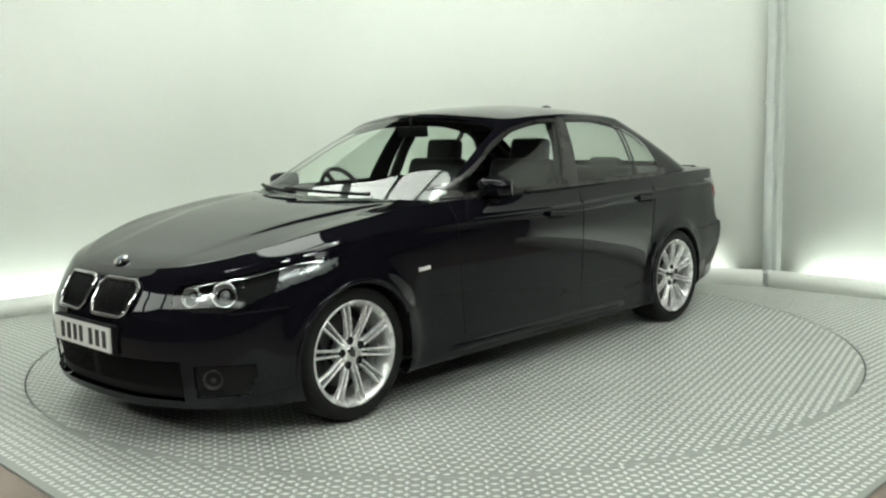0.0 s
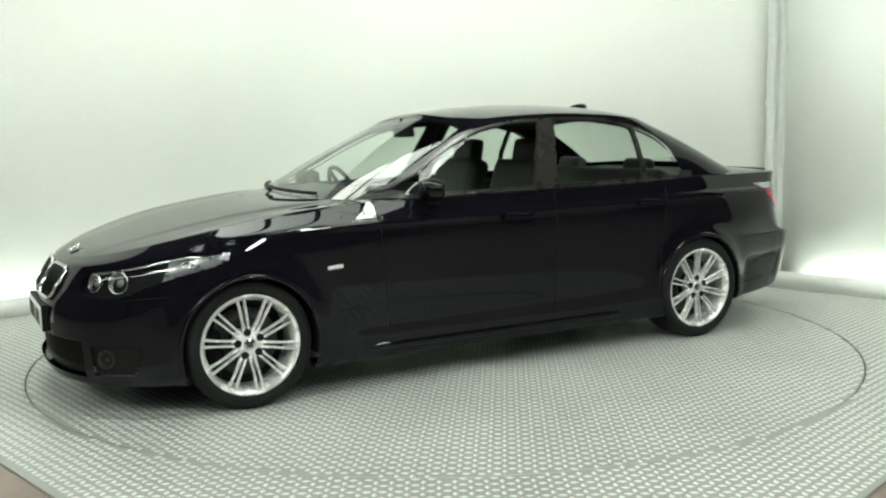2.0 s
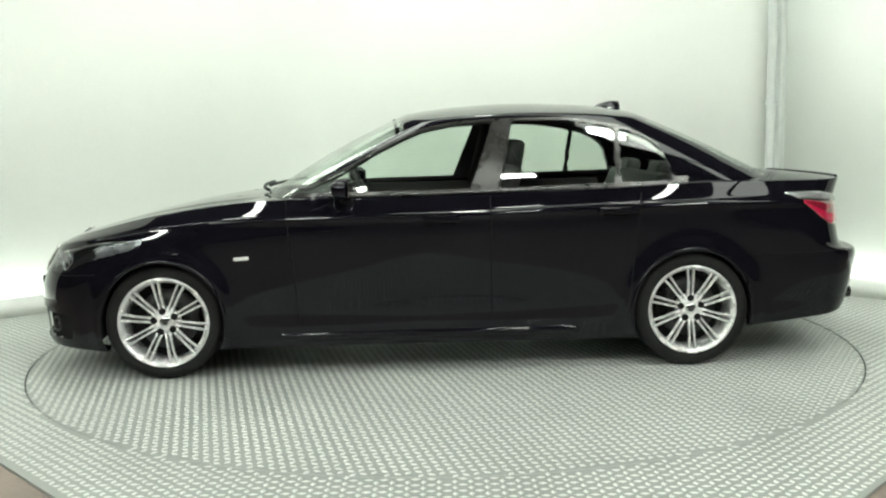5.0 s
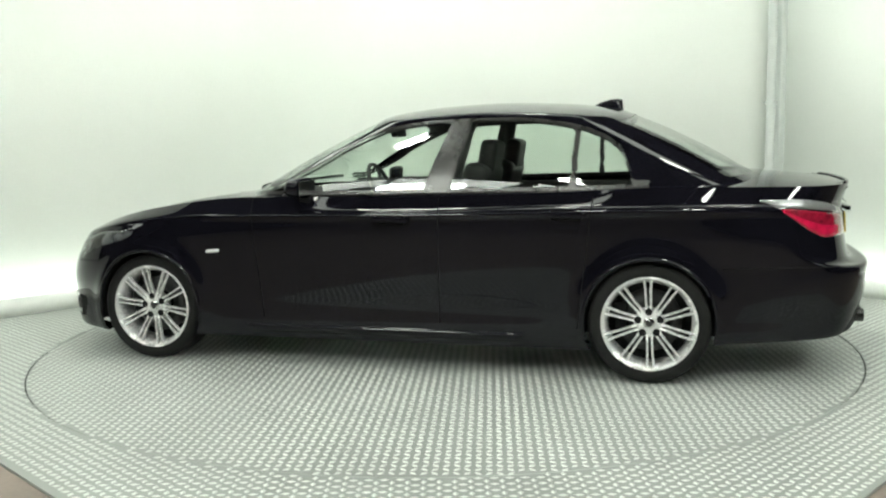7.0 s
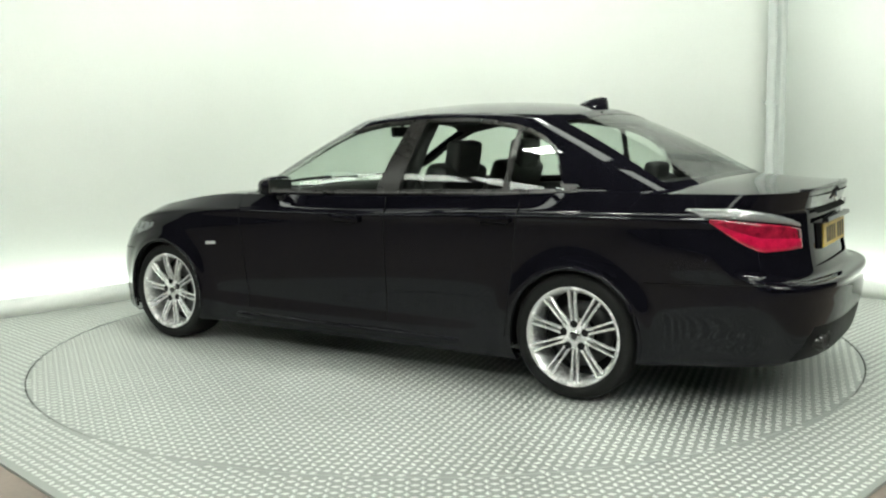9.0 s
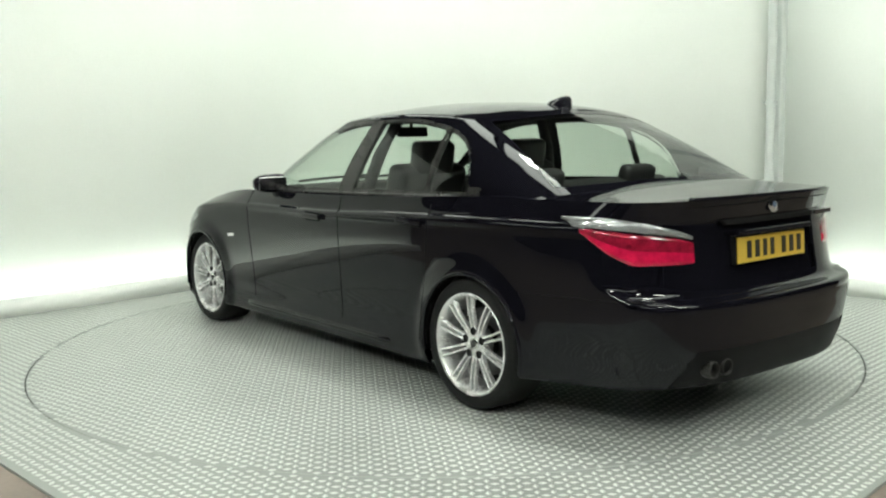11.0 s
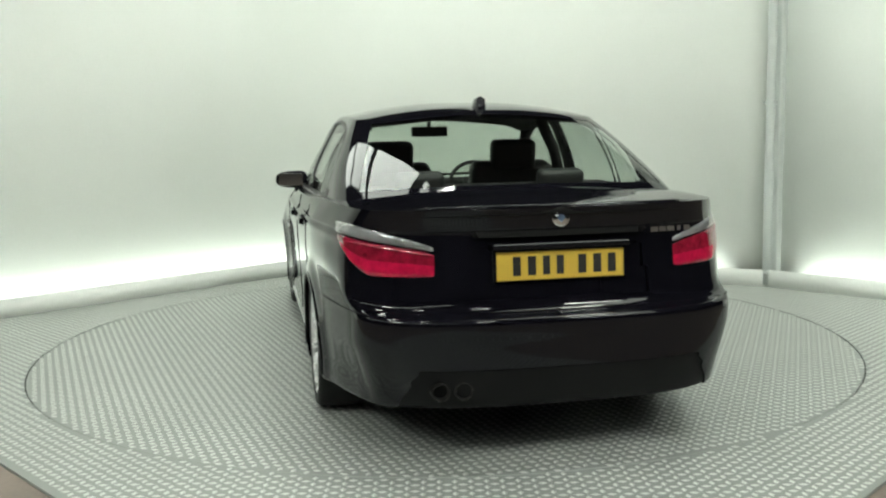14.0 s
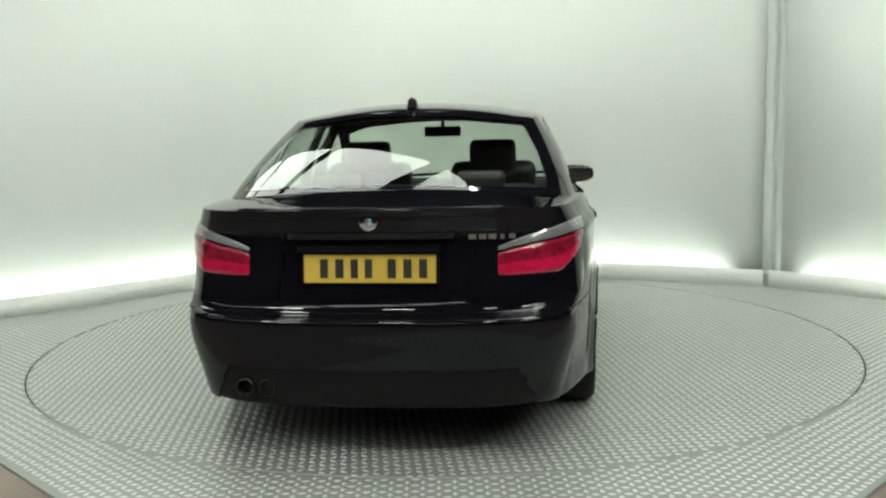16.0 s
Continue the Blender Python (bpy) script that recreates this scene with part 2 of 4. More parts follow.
# post and conduit in the right corner
post = tagged(new("corner_post"), "pale painted post with a grey conduit in the wall corner", "post")
post.location = (CORNER_P[0], CORNER_P[1], 0)
way_in = (Vector((HUB[0], HUB[1], 0)) - Vector((*CORNER_P, 0))).normalized()
turn_in = math.degrees(math.atan2(way_in.y, way_in.x))
part("casing", box_bm(0.10, 0.05, TOP, pose(-way_in.x * 0.15, -way_in.y * 0.15, TOP / 2, 0, 0, turn_in), 0.01), M_PIPE, post)
ob_from("conduit", *tube([(way_in.x * -0.035 - 0.012, way_in.y * -0.035, z) for z in (0.02, 0.6, 1.4, 2.2, TOP)], 0.036, 18), M_PIPE, post, "grey painted conduit")
part("clamp", box_bm(0.07, 0.088, 0.03, pose(way_in.x * -0.035 - 0.012, way_in.y * -0.035, 1.50, 0, 0, turn_in), 0.006), M_PIPE, post)
part("clamp", box_bm(0.07, 0.088, 0.03, pose(way_in.x * -0.035 - 0.012, way_in.y * -0.035, 0.12, 0, 0, turn_in), 0.006), M_PIPE, post)

# the hall round the studio walls: floor, dark walls and a high roof with strips of roof lights
ROOM = (-18.0, -20.0, 18.0, 20.0)
HALL = 7.2
ob = ob_from("floor", [(ROOM[0], ROOM[1], -0.012), (ROOM[2], ROOM[1], -0.012), (ROOM[2], ROOM[3], -0.012), (ROOM[0], ROOM[3], -0.012)], [(0, 1, 2, 3)], M_FLOOR, smooth=False)
tagged(ob, "worn brown concrete workshop floor", "floor", kind="structure")


def plain_wall(name, cx, cy, sx, sy):
    return tagged(part(name, box_bm(sx, sy, HALL, pose(cx, cy, HALL / 2)), M_GREYWALL), "dark grey workshop wall", "wall", kind="structure")


plain_wall("wall_near", 0, ROOM[1], 36.2, 0.2)
plain_wall("wall_west", ROOM[0], 0, 0.2, 40.2)
plain_wall("wall_east", ROOM[2], 0, 0.2, 40.2)
plain_wall("wall_far", 0, ROOM[3], 36.2, 0.2)
tagged(part("ceiling", box_bm(36.2, 40.2, 0.1, pose(0, 0, HALL + 0.06)), M_CEIL), "dark roof of the hall", "ceiling", kind="structure")


def roof_light(x, y, long, wide, turn):
    """One roof light: a glowing pane in a dark frame, hung just under the roof."""
    root = tagged(new("roof_light"), "pale daylight roof light between dark roof bars", "roof light", "roof lights over the hall")
    root.matrix_basis = pose(x, y, HALL - 0.06, 0, 0, turn)
    part("pane", box_bm(wide, long, 0.02), M_SKY, root, "glowing translucent pane")
    for dx, dy, ax, ay in ((0, long / 2 + 0.04, wide + 0.16, 0.08), (0, -long / 2 - 0.04, wide + 0.16, 0.08), (wide / 2 + 0.04, 0, 0.08, long), (-wide / 2 - 0.04, 0, 0.08, long)):
        part("bar", box_bm(ax, ay, 0.10, pose(dx, dy, 0)), M_BLACK, root, "dark frame bar")


R2 = math.sqrt(0.5)
for total in (6.1, -10.5):
    mid = Vector(((total - 5.6) / 2, (total + 5.6) / 2))
    for k in range(-4, 5):
        q = mid + Vector((R2, -R2)) * (2.84 * k)
        if ROOM[0] + 2 < q.x < ROOM[2] - 2 and ROOM[1] + 2 < q.y < ROOM[3] - 2:
            roof_light(q.x, q.y, 1.56, 2.5, -45)


def hung_lamp(x, y, z, turn, tilt, long):
    """A flood lamp with two glowing panels in a white tray, hung from the roof on two rods."""
    root = tagged(new("hanging_lamp"), "unseen white twin-panel flood lamp placed to light the car and walls", "lamp", "lamps hung over the studio")
    root.matrix_basis = pose(x, y, z, 0, 0, turn)
    lean = pose(0, 0, 0, tilt)
    part("tray", box_bm(long + 0.06, 0.34, 0.05, lean @ pose(0, 0, 0.045), 0.012), M_KERB, root)
    for d in (-0.085, 0.085):
        part("diffuser", box_bm(long, 0.12, 0.03, lean @ pose(0, d, 0.012), 0.008), M_LAMP, root, "glowing white diffuser")
    for d in (-long * 0.35, long * 0.35):
        ob_from("rod", *tube([(d, 0, 0.06), (d, 0, HALL - z)], 0.008, 8), M_PIPE, root, "thin steel rod")


# the four at y=0.3 are added fill, aimed to brighten the walls evenly
for x, y, z, turn, tilt, long in ((-3.5, 0.3, 3.9, -28, 64, 1.28), (3.5, 0.3, 3.9, 22, 64, 1.08), (-1.2, 0.3, 4.1, -6, 48, 0.50), (1.2, 0.3, 4.1, 6, 48, 0.50),
                                  (-2.0, 3.7, 4.4, 0, 6, 0.50), (2.0, 3.7, 4.4, 0, 6, 0.50), (0.3, 5.6, 4.6, 0, 0, 0.24)):
    hung_lamp(x, y, z, turn, tilt, long)

# ---- tread plate floor and turntable ----
pl, pb, pr = moved(CORNER_L, CORNER_B, 0.02), moved(CORNER_B, CORNER_P, 0.02), moved(CORNER_P, CORNER_R, 0.02)
FRONT, EAST, WEST = (0.083, 1.733), (4.25, 5.90), (-4.11, 5.92)
PLATE = [FRONT, meet(FRONT, EAST, *pr), meet(*pr, *pb), meet(*pb, *pl), meet(FRONT, WEST, *pl)]


def inside(poly, x, y):
    ok = np.ones_like(x, bool)
    for (ax, ay), (bx, by) in zip(poly, poly[1:] + poly[:1]):
        ok &= (bx - ax) * (y - ay) - (by - ay) * (x - ax) > 0.018 * math.hypot(bx - ax, by - ay)
    return ok


def ring_to_polygon(poly, centre, r, n=180):
    """A flat plate between a circle and a convex outline."""
    inner, outer = [], []
    for i in range(n):
        a = 2 * math.pi * i / n
        dx, dy = math.cos(a), math.sin(a)
        best = 99
        for p, q in zip(poly, poly[1:] + poly[:1]):
            ex, ey = q[0] - p[0], q[1] - p[1]
            den = dx * ey - dy * ex
            if abs(den) > 1e-9:
                t = ((p[0] - centre[0]) * ey - (p[1] - centre[1]) * ex) / den
                u = ((p[0] - centre[0]) * dy - (p[1] - centre[1]) * dx) / den
                if t > 0 and -1e-6 <= u <= 1 + 1e-6:
                    best = min(best, t)
        inner.append((centre[0] + r * dx, centre[1] + r * dy, 0.0))
        outer.append((centre[0] + best * dx, centre[1] + best * dy, 0.0))
    vs = inner + outer + [(x, y, -0.012) for x, y, _ in inner] + [(x, y, -0.012) for x, y, _ in outer]
    fs = []
    for i in range(n):
        j = (i + 1) % n
        fs.append((i, n + i, n + j, j))
        fs.append((i, j, 2 * n + j, 2 * n + i))
        fs.append((n + j, n + i, 3 * n + i, 3 * n + j))
    return vs, fs


def treads(xs, ys, flip, turn):
    """Raised lozenge bars of a tread plate, all in one mesh."""
    length, width, high = 0.0200, 0.0118, 0.0030
    base = np.array([(-length, 0, 0), (0, -width, 0), (length, 0, 0), (0, width, 0), (-length * 0.45, 0, high), (length * 0.45, 0, high)])
    faces = np.array([(0, 1, 4), (1, 5, 4), (1, 2, 5), (2, 3, 5), (3, 4, 5), (3, 0, 4)])
    ang = np.where(flip, math.pi / 4, -math.pi / 4) + turn
    c, s = np.cos(ang)[:, None], np.sin(ang)[:, None]
    vx = base[None, :, 0] * c - base[None, :, 1] * s + xs[:, None]
    vy = base[None, :, 0] * s + base[None, :, 1] * c + ys[:, None]
    vz = np.broadcast_to(base[None, :, 2], vx.shape)
    vs = np.stack([vx, vy, vz], -1).reshape(-1, 3)
    fs = (faces[None] + 6 * np.arange(len(xs))[:, None, None]).reshape(-1, 3)
    return vs, fs


def tread_grid(half, pitch, turn):
    n = int(half / pitch)
    i, j = np.meshgrid(np.arange(-n, n + 1), np.arange(-n, n + 1))
    x, y = i.ravel() * pitch, j.ravel() * pitch
    c, s = math.cos(turn), math.sin(turn)
    return x * c - y * s, x * s + y * c, ((i + j) % 2).ravel().astype(bool)


surround = ob_from("tread_floor", *ring_to_polygon(PLATE, HUB, DISC_R + 0.007), M_STEEL, smooth=False)
tagged(surround, "grey steel tread plate floor round the turntable", "floor", kind="structure")
gx, gy, gf = tread_grid(4.4, 0.042, radians(45))
gx, gy = gx + HUB[0], gy + HUB[1]
keep = inside(PLATE, gx, gy) & (np.hypot(gx - HUB[0], gy - HUB[1]) > DISC_R + 0.016)
tb = ob_from("tread_pattern", *treads(gx[keep], gy[keep], gf[keep], radians(45)), M_TREAD, surround, "worn raised lozenge bars", smooth=False)
tb["kind"] = "stuff"

turntable = tagged(new("turntable"), "round steel tread plate turntable under the car", "turntable")
turntable.matrix_basis = pose(HUB[0], HUB[1], 0)
ob_from("plate", *lathe([(0.0, 0.0), (1.2, 0.0), (DISC_R - 0.004, 0.0), (DISC_R, -0.004), (DISC_R, -0.011), (0.0, -0.011)], 160, "z"), M_STEEL, turntable, smooth=False)
gx, gy, gf = tread_grid(2.5, 0.042, radians(12))
keep = np.hypot(gx, gy) < DISC_R - 0.012
tb = ob_from("tread_pattern", *treads(gx[keep], gy[keep], gf[keep], radians(12)), M_TREAD, turntable, "worn raised lozenge bars", smooth=False)
tb["kind"] = "stuff"
# dark ring laid in the gap, its colour standing in for the shade there
ob_from("gap_shade_ring", *lathe([(DISC_R + 0.0005, -0.0055), (DISC_R + 0.0065, -0.0055), (DISC_R + 0.0065, -0.011), (DISC_R + 0.0005, -0.011)], 160, "z", True), M_DARK, turntable, "dark gap round the turntable", smooth=False)

# ---- the car: x ahead, y to its left, z up, from the ground between the axles ----
car = tagged(new("car"), "glossy black four-door saloon with silver multi-spoke wheels on the turntable", "car")
AXLE, WHEEL_R = 1.444, 0.313
ARCH_R = 0.334


def plan_rail(nose, ln, tail, lt, width, height, a=2.45, b=2.5, ra=2.5, rb=3.0, n_end=60, n_side=230):
    """A rail round one half of the car, from the middle of the nose to the middle of the tail."""
    t = np.linspace(0, math.pi / 2, n_end)
    fx = (nose - ln) + ln * np.cos(t) ** (2 / a)
    fy = np.sin(t) ** (2 / b)
    sx = np.linspace(nose - ln, tail + lt, n_side + 2)[1:-1]
    rx = (tail + lt) - lt * np.cos(t[::-1]) ** (2 / ra)
    ry = np.sin(t[::-1]) ** (2 / rb)
    x = np.concatenate([fx, sx, rx])
    f = np.concatenate([fy, np.ones(n_side), ry])
    f[0] = f[-1] = 0.0
    return np.stack([x, width(x) * f, height(x)], -1)


def flat(v):
    return lambda x: np.full_like(np.asarray(x, float), v)


centre_z = spline([(2.13, 0.722), (2.05, 0.755), (1.88, 0.802), (1.62, 0.868), (1.36, 0.922), (1.1, 0.958), (0.9, 0.975), (0.0, 1.0), (-1.5, 1.05), (-1.95, 1.062), (-2.2, 1.038), (-2.46, 1.012)])
RAILS = [
    plan_rail(2.17, 0.72, -2.40, 0.50, flat(0.80), spline([(2.2, 0.175), (1.7, 0.18), (0.9, 0.20), (-0.9, 0.20), (-2.4, 0.25)])),
    plan_rail(2.262, 0.75, -2.507, 0.36, spline([(2, 0.875), (1.44, 0.888), (0.9, 0.872), (-0.9, 0.876), (-1.44, 0.895), (-1.85, 0.855), (-2.25, 0.75)]), spline([(2.2, 0.160), (1.7, 0.165), (0.9, 0.160), (-0.9, 0.160), (-1.8, 0.215), (-2.4, 0.240)])),
    plan_rail(2.285, 0.75, -2.546, 0.37, spline([(2, 0.885), (1.44, 0.898), (0.9, 0.892), (-0.9, 0.896), (-1.44, 0.902), (-1.85, 0.865), (-2.25, 0.772)]), spline([(2.2, 0.30), (1.7, 0.31), (0.9, 0.245), (-0.9, 0.245), (-1.8, 0.33), (-2.4, 0.36)])),
    plan_rail(2.292, 0.75, -2.561, 0.38, spline([(1.9, 0.885), (1.44, 0.902), (0.8, 0.889), (-0.8, 0.893), (-1.44, 0.902), (-1.85, 0.872), (-2.25, 0.808)]), spline([(2.2, 0.43), (1.7, 0.44), (0.9, 0.36), (-0.9, 0.37), (-1.8, 0.46), (-2.4, 0.50)])),
    plan_rail(2.272, 0.75, -2.565, 0.38, spline([(1.9, 0.884), (1.44, 0.906), (0.8, 0.897), (-0.8, 0.903), (-1.44, 0.902), (-1.85, 0.872), (-2.25, 0.808)]), spline([(2.2, 0.53), (1.5, 0.60), (0.8, 0.58), (-0.8, 0.60), (-2.0, 0.60), (-2.4, 0.598)])),
    plan_rail(2.223, 0.75, -2.472, 0.38, spline([(1.9, 0.875), (1.44, 0.905), (0.8, 0.903), (-0.8, 0.909), (-1.44, 0.906), (-1.85, 0.878), (-2.25, 0.812)]), spline([(2.2, 0.62), (1.5, 0.735), (0.8, 0.75), (-0.8, 0.76), (-2.0, 0.73), (-2.25, 0.66), (-2.4, 0.630)])),
    plan_rail(2.190, 0.74, -2.432, 0.38, spline([(1.9, 0.845), (1.44, 0.883), (0.8, 0.896), (-0.8, 0.906), (-1.44, 0.906), (-1.85, 0.868), (-2.25, 0.80)]), spline([(2.2, 0.672), (1.9, 0.735), (1.44, 0.815), (0.8, 0.862), (-0.1, 0.865), (-1.0, 0.893), (-1.6, 0.90), (-2.4, 0.89)])),
    plan_rail(2.172, 0.72, -2.440, 0.38, spline([(1.9, 0.82), (1.44, 0.868), (0.8, 0.884), (-0.8, 0.893), (-1.44, 0.892), (-1.85, 0.852), (-2.25, 0.785)]), spline([(2.2, 0.69), (1.9, 0.757), (1.44, 0.842), (0.8, 0.888), (-0.1, 0.89), (-1.0, 0.918), (-1.6, 0.925), (-2.4, 0.93)])),
    plan_rail(2.13, 0.66, -2.462, 0.34, spline([(2.0, 0.70), (1.8, 0.72), (1.44, 0.77), (0.8, 0.838), (0.0, 0.872), (-1.0, 0.876), (-1.7, 0.838), (-2.3, 0.745)]), spline([(2.13, 0.722), (1.9, 0.788), (1.44, 0.893), (0.8, 0.96), (0.0, 0.964), (-1.0, 0.99), (-1.6, 1.01), (-2.2, 1.008), (-2.462, 1.012)]), 2.2, 2.6, 2.6, 3.2),
]
SUB = 10
nr, ncol = len(RAILS), len(RAILS[0])


def skin():
    """The lower body of one half as a grid: columns round the car, rows from the sill to the middle of the bonnet."""
    R = np.stack(RAILS)                      # rail, column, xyz
    rows = []
    for k in range(nr - 1):
        p0, p1, p2, p3 = R[max(k - 1, 0)], R[k], R[k + 1], R[min(k + 2, nr - 1)]
        for q in range(SUB):
            t = q / SUB
            m1, m2 = (p2 - p0) * 0.42, (p3 - p1) * 0.42
            rows.append(p1 * (1 + 2 * t) * (1 - t) ** 2 + m1 * t * (1 - t) ** 2 + p2 * t * t * (3 - 2 * t) + m2 * t * t * (t - 1))
    edge = R[-1]
    zc = centre_z(edge[:, 0])
    for q in range(41):
        f = 1 - q / 40
        rows.append(np.stack([edge[:, 0], edge[:, 1] * f, zc - (zc - edge[:, 2]) * f ** 2.6], -1))
    return np.stack(rows, 1)                 # column, row, xyz


def snap(P, g, axes=(0, 1)):
    """Moves the grid's corners that lie next to the line g = 0 onto it; returns the moved grid and its values."""
    G = g(P)
    best = np.full(G.shape, 0.5001)
    out, val = P.copy(), G.copy()
    for ax in axes:
        for sh in (1, -1):
            Pn, Gn = np.roll(P, sh, ax), np.roll(G, sh, ax)
            ok = G * Gn < 0
            edge = [slice(None), slice(None)]
            edge[ax] = 0 if sh == 1 else -1
            ok[tuple(edge)] = False
            t = np.where(ok, G / np.where(ok, G - Gn, 1), 9)
            use = ok & (t < best)
            best = np.where(use, t, best)
            out = np.where(use[..., None], P + t[..., None] * (Pn - P), out)
            val = np.where(use, 0.0, val)
    return out, val


def face_mean(A):
    return (A[:-1, :-1] + A[1:, :-1] + A[1:, 1:] + A[:-1, 1:]) / 4


def normals(P):
    du, dv = np.gradient(P, axis=0), np.gradient(P, axis=1)
    n = np.cross(dv, du)
    l = np.linalg.norm(n, axis=-1, keepdims=True)
    n = n / np.maximum(l, 1e-9)
    c = P - np.array([0, 0, 0.55])
    c = c * np.array([0.15, 1, 1])
    return np.where((n * c).sum(-1, keepdims=True) < 0, -n, n)


def sheet(name, P, mask, material, parent, label="", lift=0.0, N=None, mirror=True, only=0, thick=0.0):
    """One mesh of the masked faces of a half grid, with its mirror image (only=1 or -1 keeps a single side)."""
    if not mask.any():
        return None
    Q = P + (N * lift if N is not None else 0.0)
    idx = np.arange(Q.shape[0] * Q.shape[1]).reshape(Q.shape[:2])
    f = np.stack([idx[:-1, :-1], idx[1:, :-1], idx[1:, 1:], idx[:-1, 1:]], -1)[mask]
    used = np.unique(f)
    remap = np.full(idx.size, -1)
    remap[used] = np.arange(len(used))
    v = Q.reshape(-1, 3)[used]
    f = remap[f]
    vs, fs = [], []
    for side in (1, -1):
        if only and side != only:
            continue
        o = sum(len(a) for a in vs)
        vs.append(v * np.array([1, side, 1]))
        fs.append((f if side == 1 else f[:, ::-1]) + o)
    V, F = np.concatenate(vs), np.concatenate(fs)
    me = bpy.data.meshes.new(name)
    bm = bmesh.new()
    bv = [bm.verts.new(tuple(map(float, q))) for q in V]
    for q in F:
        c = list(dict.fromkeys(int(i) for i in q))
        if len(c) >= 3:
            try:
                bm.faces.new([bv[i] for i in c])
            except ValueError:
                pass
    bmesh.ops.remove_doubles(bm, verts=bm.verts, dist=0.0004)
    bmesh.ops.recalc_face_normals(bm, faces=bm.faces)
    bm.to_mesh(me)
    bm.free()
    me.materials.append(material)
    me.polygons.foreach_set("use_smooth", [True] * len(me.polygons))
    ob = new(name, me)
    ob.parent = parent
    if label:
        ob["label"] = label
    if thick:
        md = ob.modifiers.new("thick", "SOLIDIFY")
        md.thickness, md.offset = thick, -1
    return ob


P = skin()


def relief(Q):
    """Flared wheel openings and the sharp shoulder line along the side."""
    x, y, z = Q[..., 0], Q[..., 1], Q[..., 2]
    side = np.clip((y - 0.45) / 0.25, 0, 1)
    out = np.zeros_like(x)
    for ax in (AXLE, -AXLE):
        d = np.hypot(x - ax, z - WHEEL_R) - ARCH_R
        out += 0.020 * np.exp(-(np.maximum(d - 0.012, 0) / 0.055) ** 2)
    zc = shoulder_z(x)
    out += 0.006 * np.exp(-((z - zc) / 0.016) ** 2) * np.clip((1.35 - x) / 0.5, 0, 1) * np.clip((x + 2.35) / 0.4, 0, 1)
    Q = Q.copy()
    Q[..., 1] += out * side
    # the bonnet's raised middle, between two creases from the grille to the screen
    top = np.arange(Q.shape[1])[None] >= (nr - 1) * SUB
    line = 0.33 + 0.27 * np.clip(2.05 - x, 0, 1.2)
    dome = 0.5 - 0.5 * np.tanh((np.abs(y) - line) / 0.024)
    fade = np.clip((x - 0.85) / 0.2, 0, 1) * np.clip((2.10 - x) / 0.75, 0, 1)
    Q[..., 2] += np.where(top, 0.009 * (dome - 1) * fade * np.clip((0.80 - np.abs(y)) / 0.15, 0, 1), 0)
    return Q


shoulder_z = spline([(2.0, 0.74), (1.44, 0.815), (0.8, 0.855), (-0.1, 0.862), (-1.0, 0.882), (-1.6, 0.892), (-2.4, 0.885)])
P = relief(P)
P0_ = P.copy()
N0_ = None
mid_rail = RAILS[5]
step = np.concatenate([[0], np.cumsum(np.hypot(*np.diff(mid_rail[:, :2], axis=0).T))])
U_NOSE, U_TAIL = step, step[-1] - step      # way round from the middle of the nose, and of the tail
colU = np.broadcast_to(U_NOSE[:, None], P.shape[:2])
colT = np.broadcast_to(U_TAIL[:, None], P.shape[:2])

head_hi = spline([(0.46, 0.662), (0.62, 0.690), (0.81, 0.718), (1.06, 0.764), (1.27, 0.772)])
head_lo = spline([(0.46, 0.625), (0.54, 0.590), (0.71, 0.573), (0.81, 0.579), (0.90, 0.618), (1.04, 0.666), (1.19, 0.705), (1.27, 0.742)])
tail_hi = spline([(0.49, 0.862), (0.60, 0.896), (0.74, 0.925), (0.95, 0.948), (1.13, 0.946)])
tail_lo = spline([(0.49, 0.748), (0.76, 0.748), (0.86, 0.787), (0.94, 0.845), (1.0, 0.890), (1.06, 0.922), (1.13, 0.938)])
clear_lo = spline([(0.49, 0.843), (0.60, 0.864), (0.74, 0.882), (0.95, 0.902), (1.13, 0.908)])

arch_f = lambda Q: np.where(Q[..., 1] > 0.3, np.hypot(Q[..., 0] - AXLE, Q[..., 2] - WHEEL_R) - ARCH_R, 1.0)
arch_r = lambda Q: np.where(Q[..., 1] > 0.3, np.hypot(Q[..., 0] + AXLE, Q[..., 2] - WHEEL_R) - ARCH_R, 1.0)
lamp_f = lambda Q: np.maximum(np.maximum(Q[..., 2] - head_hi(colU), head_lo(colU) - Q[..., 2]), np.maximum(0.53 - colU, colU - 1.27))
lamp_r = lambda Q: np.maximum(np.maximum(Q[..., 2] - tail_hi(colT), tail_lo(colT) - Q[..., 2]), np.maximum(0.49 - colT, colT - 1.13))
clear_r = lambda Q: np.maximum(lamp_r(Q), clear_lo(colT) - Q[..., 2])
door_a = lambda Q: Q[..., 0] - 0.74 - 0.10 * (Q[..., 2] - 0.6)
door_b = lambda Q: Q[..., 0] + 0.335
door_c = lambda Q: Q[..., 0] + 1.13 + 0.12 * (Q[..., 2] - 0.7)
sill_g = lambda Q: Q[..., 2] - 0.262
bump_f = lambda Q: Q[..., 2] - 0.585
bump_fx = lambda Q: Q[..., 0] - 1.79
bump_r = lambda Q: Q[..., 2] - 0.605
lid_g = lambda Q: colT - 0.66 + 0.0 * Q[..., 2]
intake = lambda Q: np.maximum(np.maximum(Q[..., 2] - 0.368, 0.196 - Q[..., 2]), colU - 0.60)
fog = lambda Q: np.maximum(np.maximum(Q[..., 2] - 0.352, 0.215 - Q[..., 2]), np.maximum(0.65 - colU, colU - 0.90 - 0.5 * (Q[..., 2] - 0.28)))
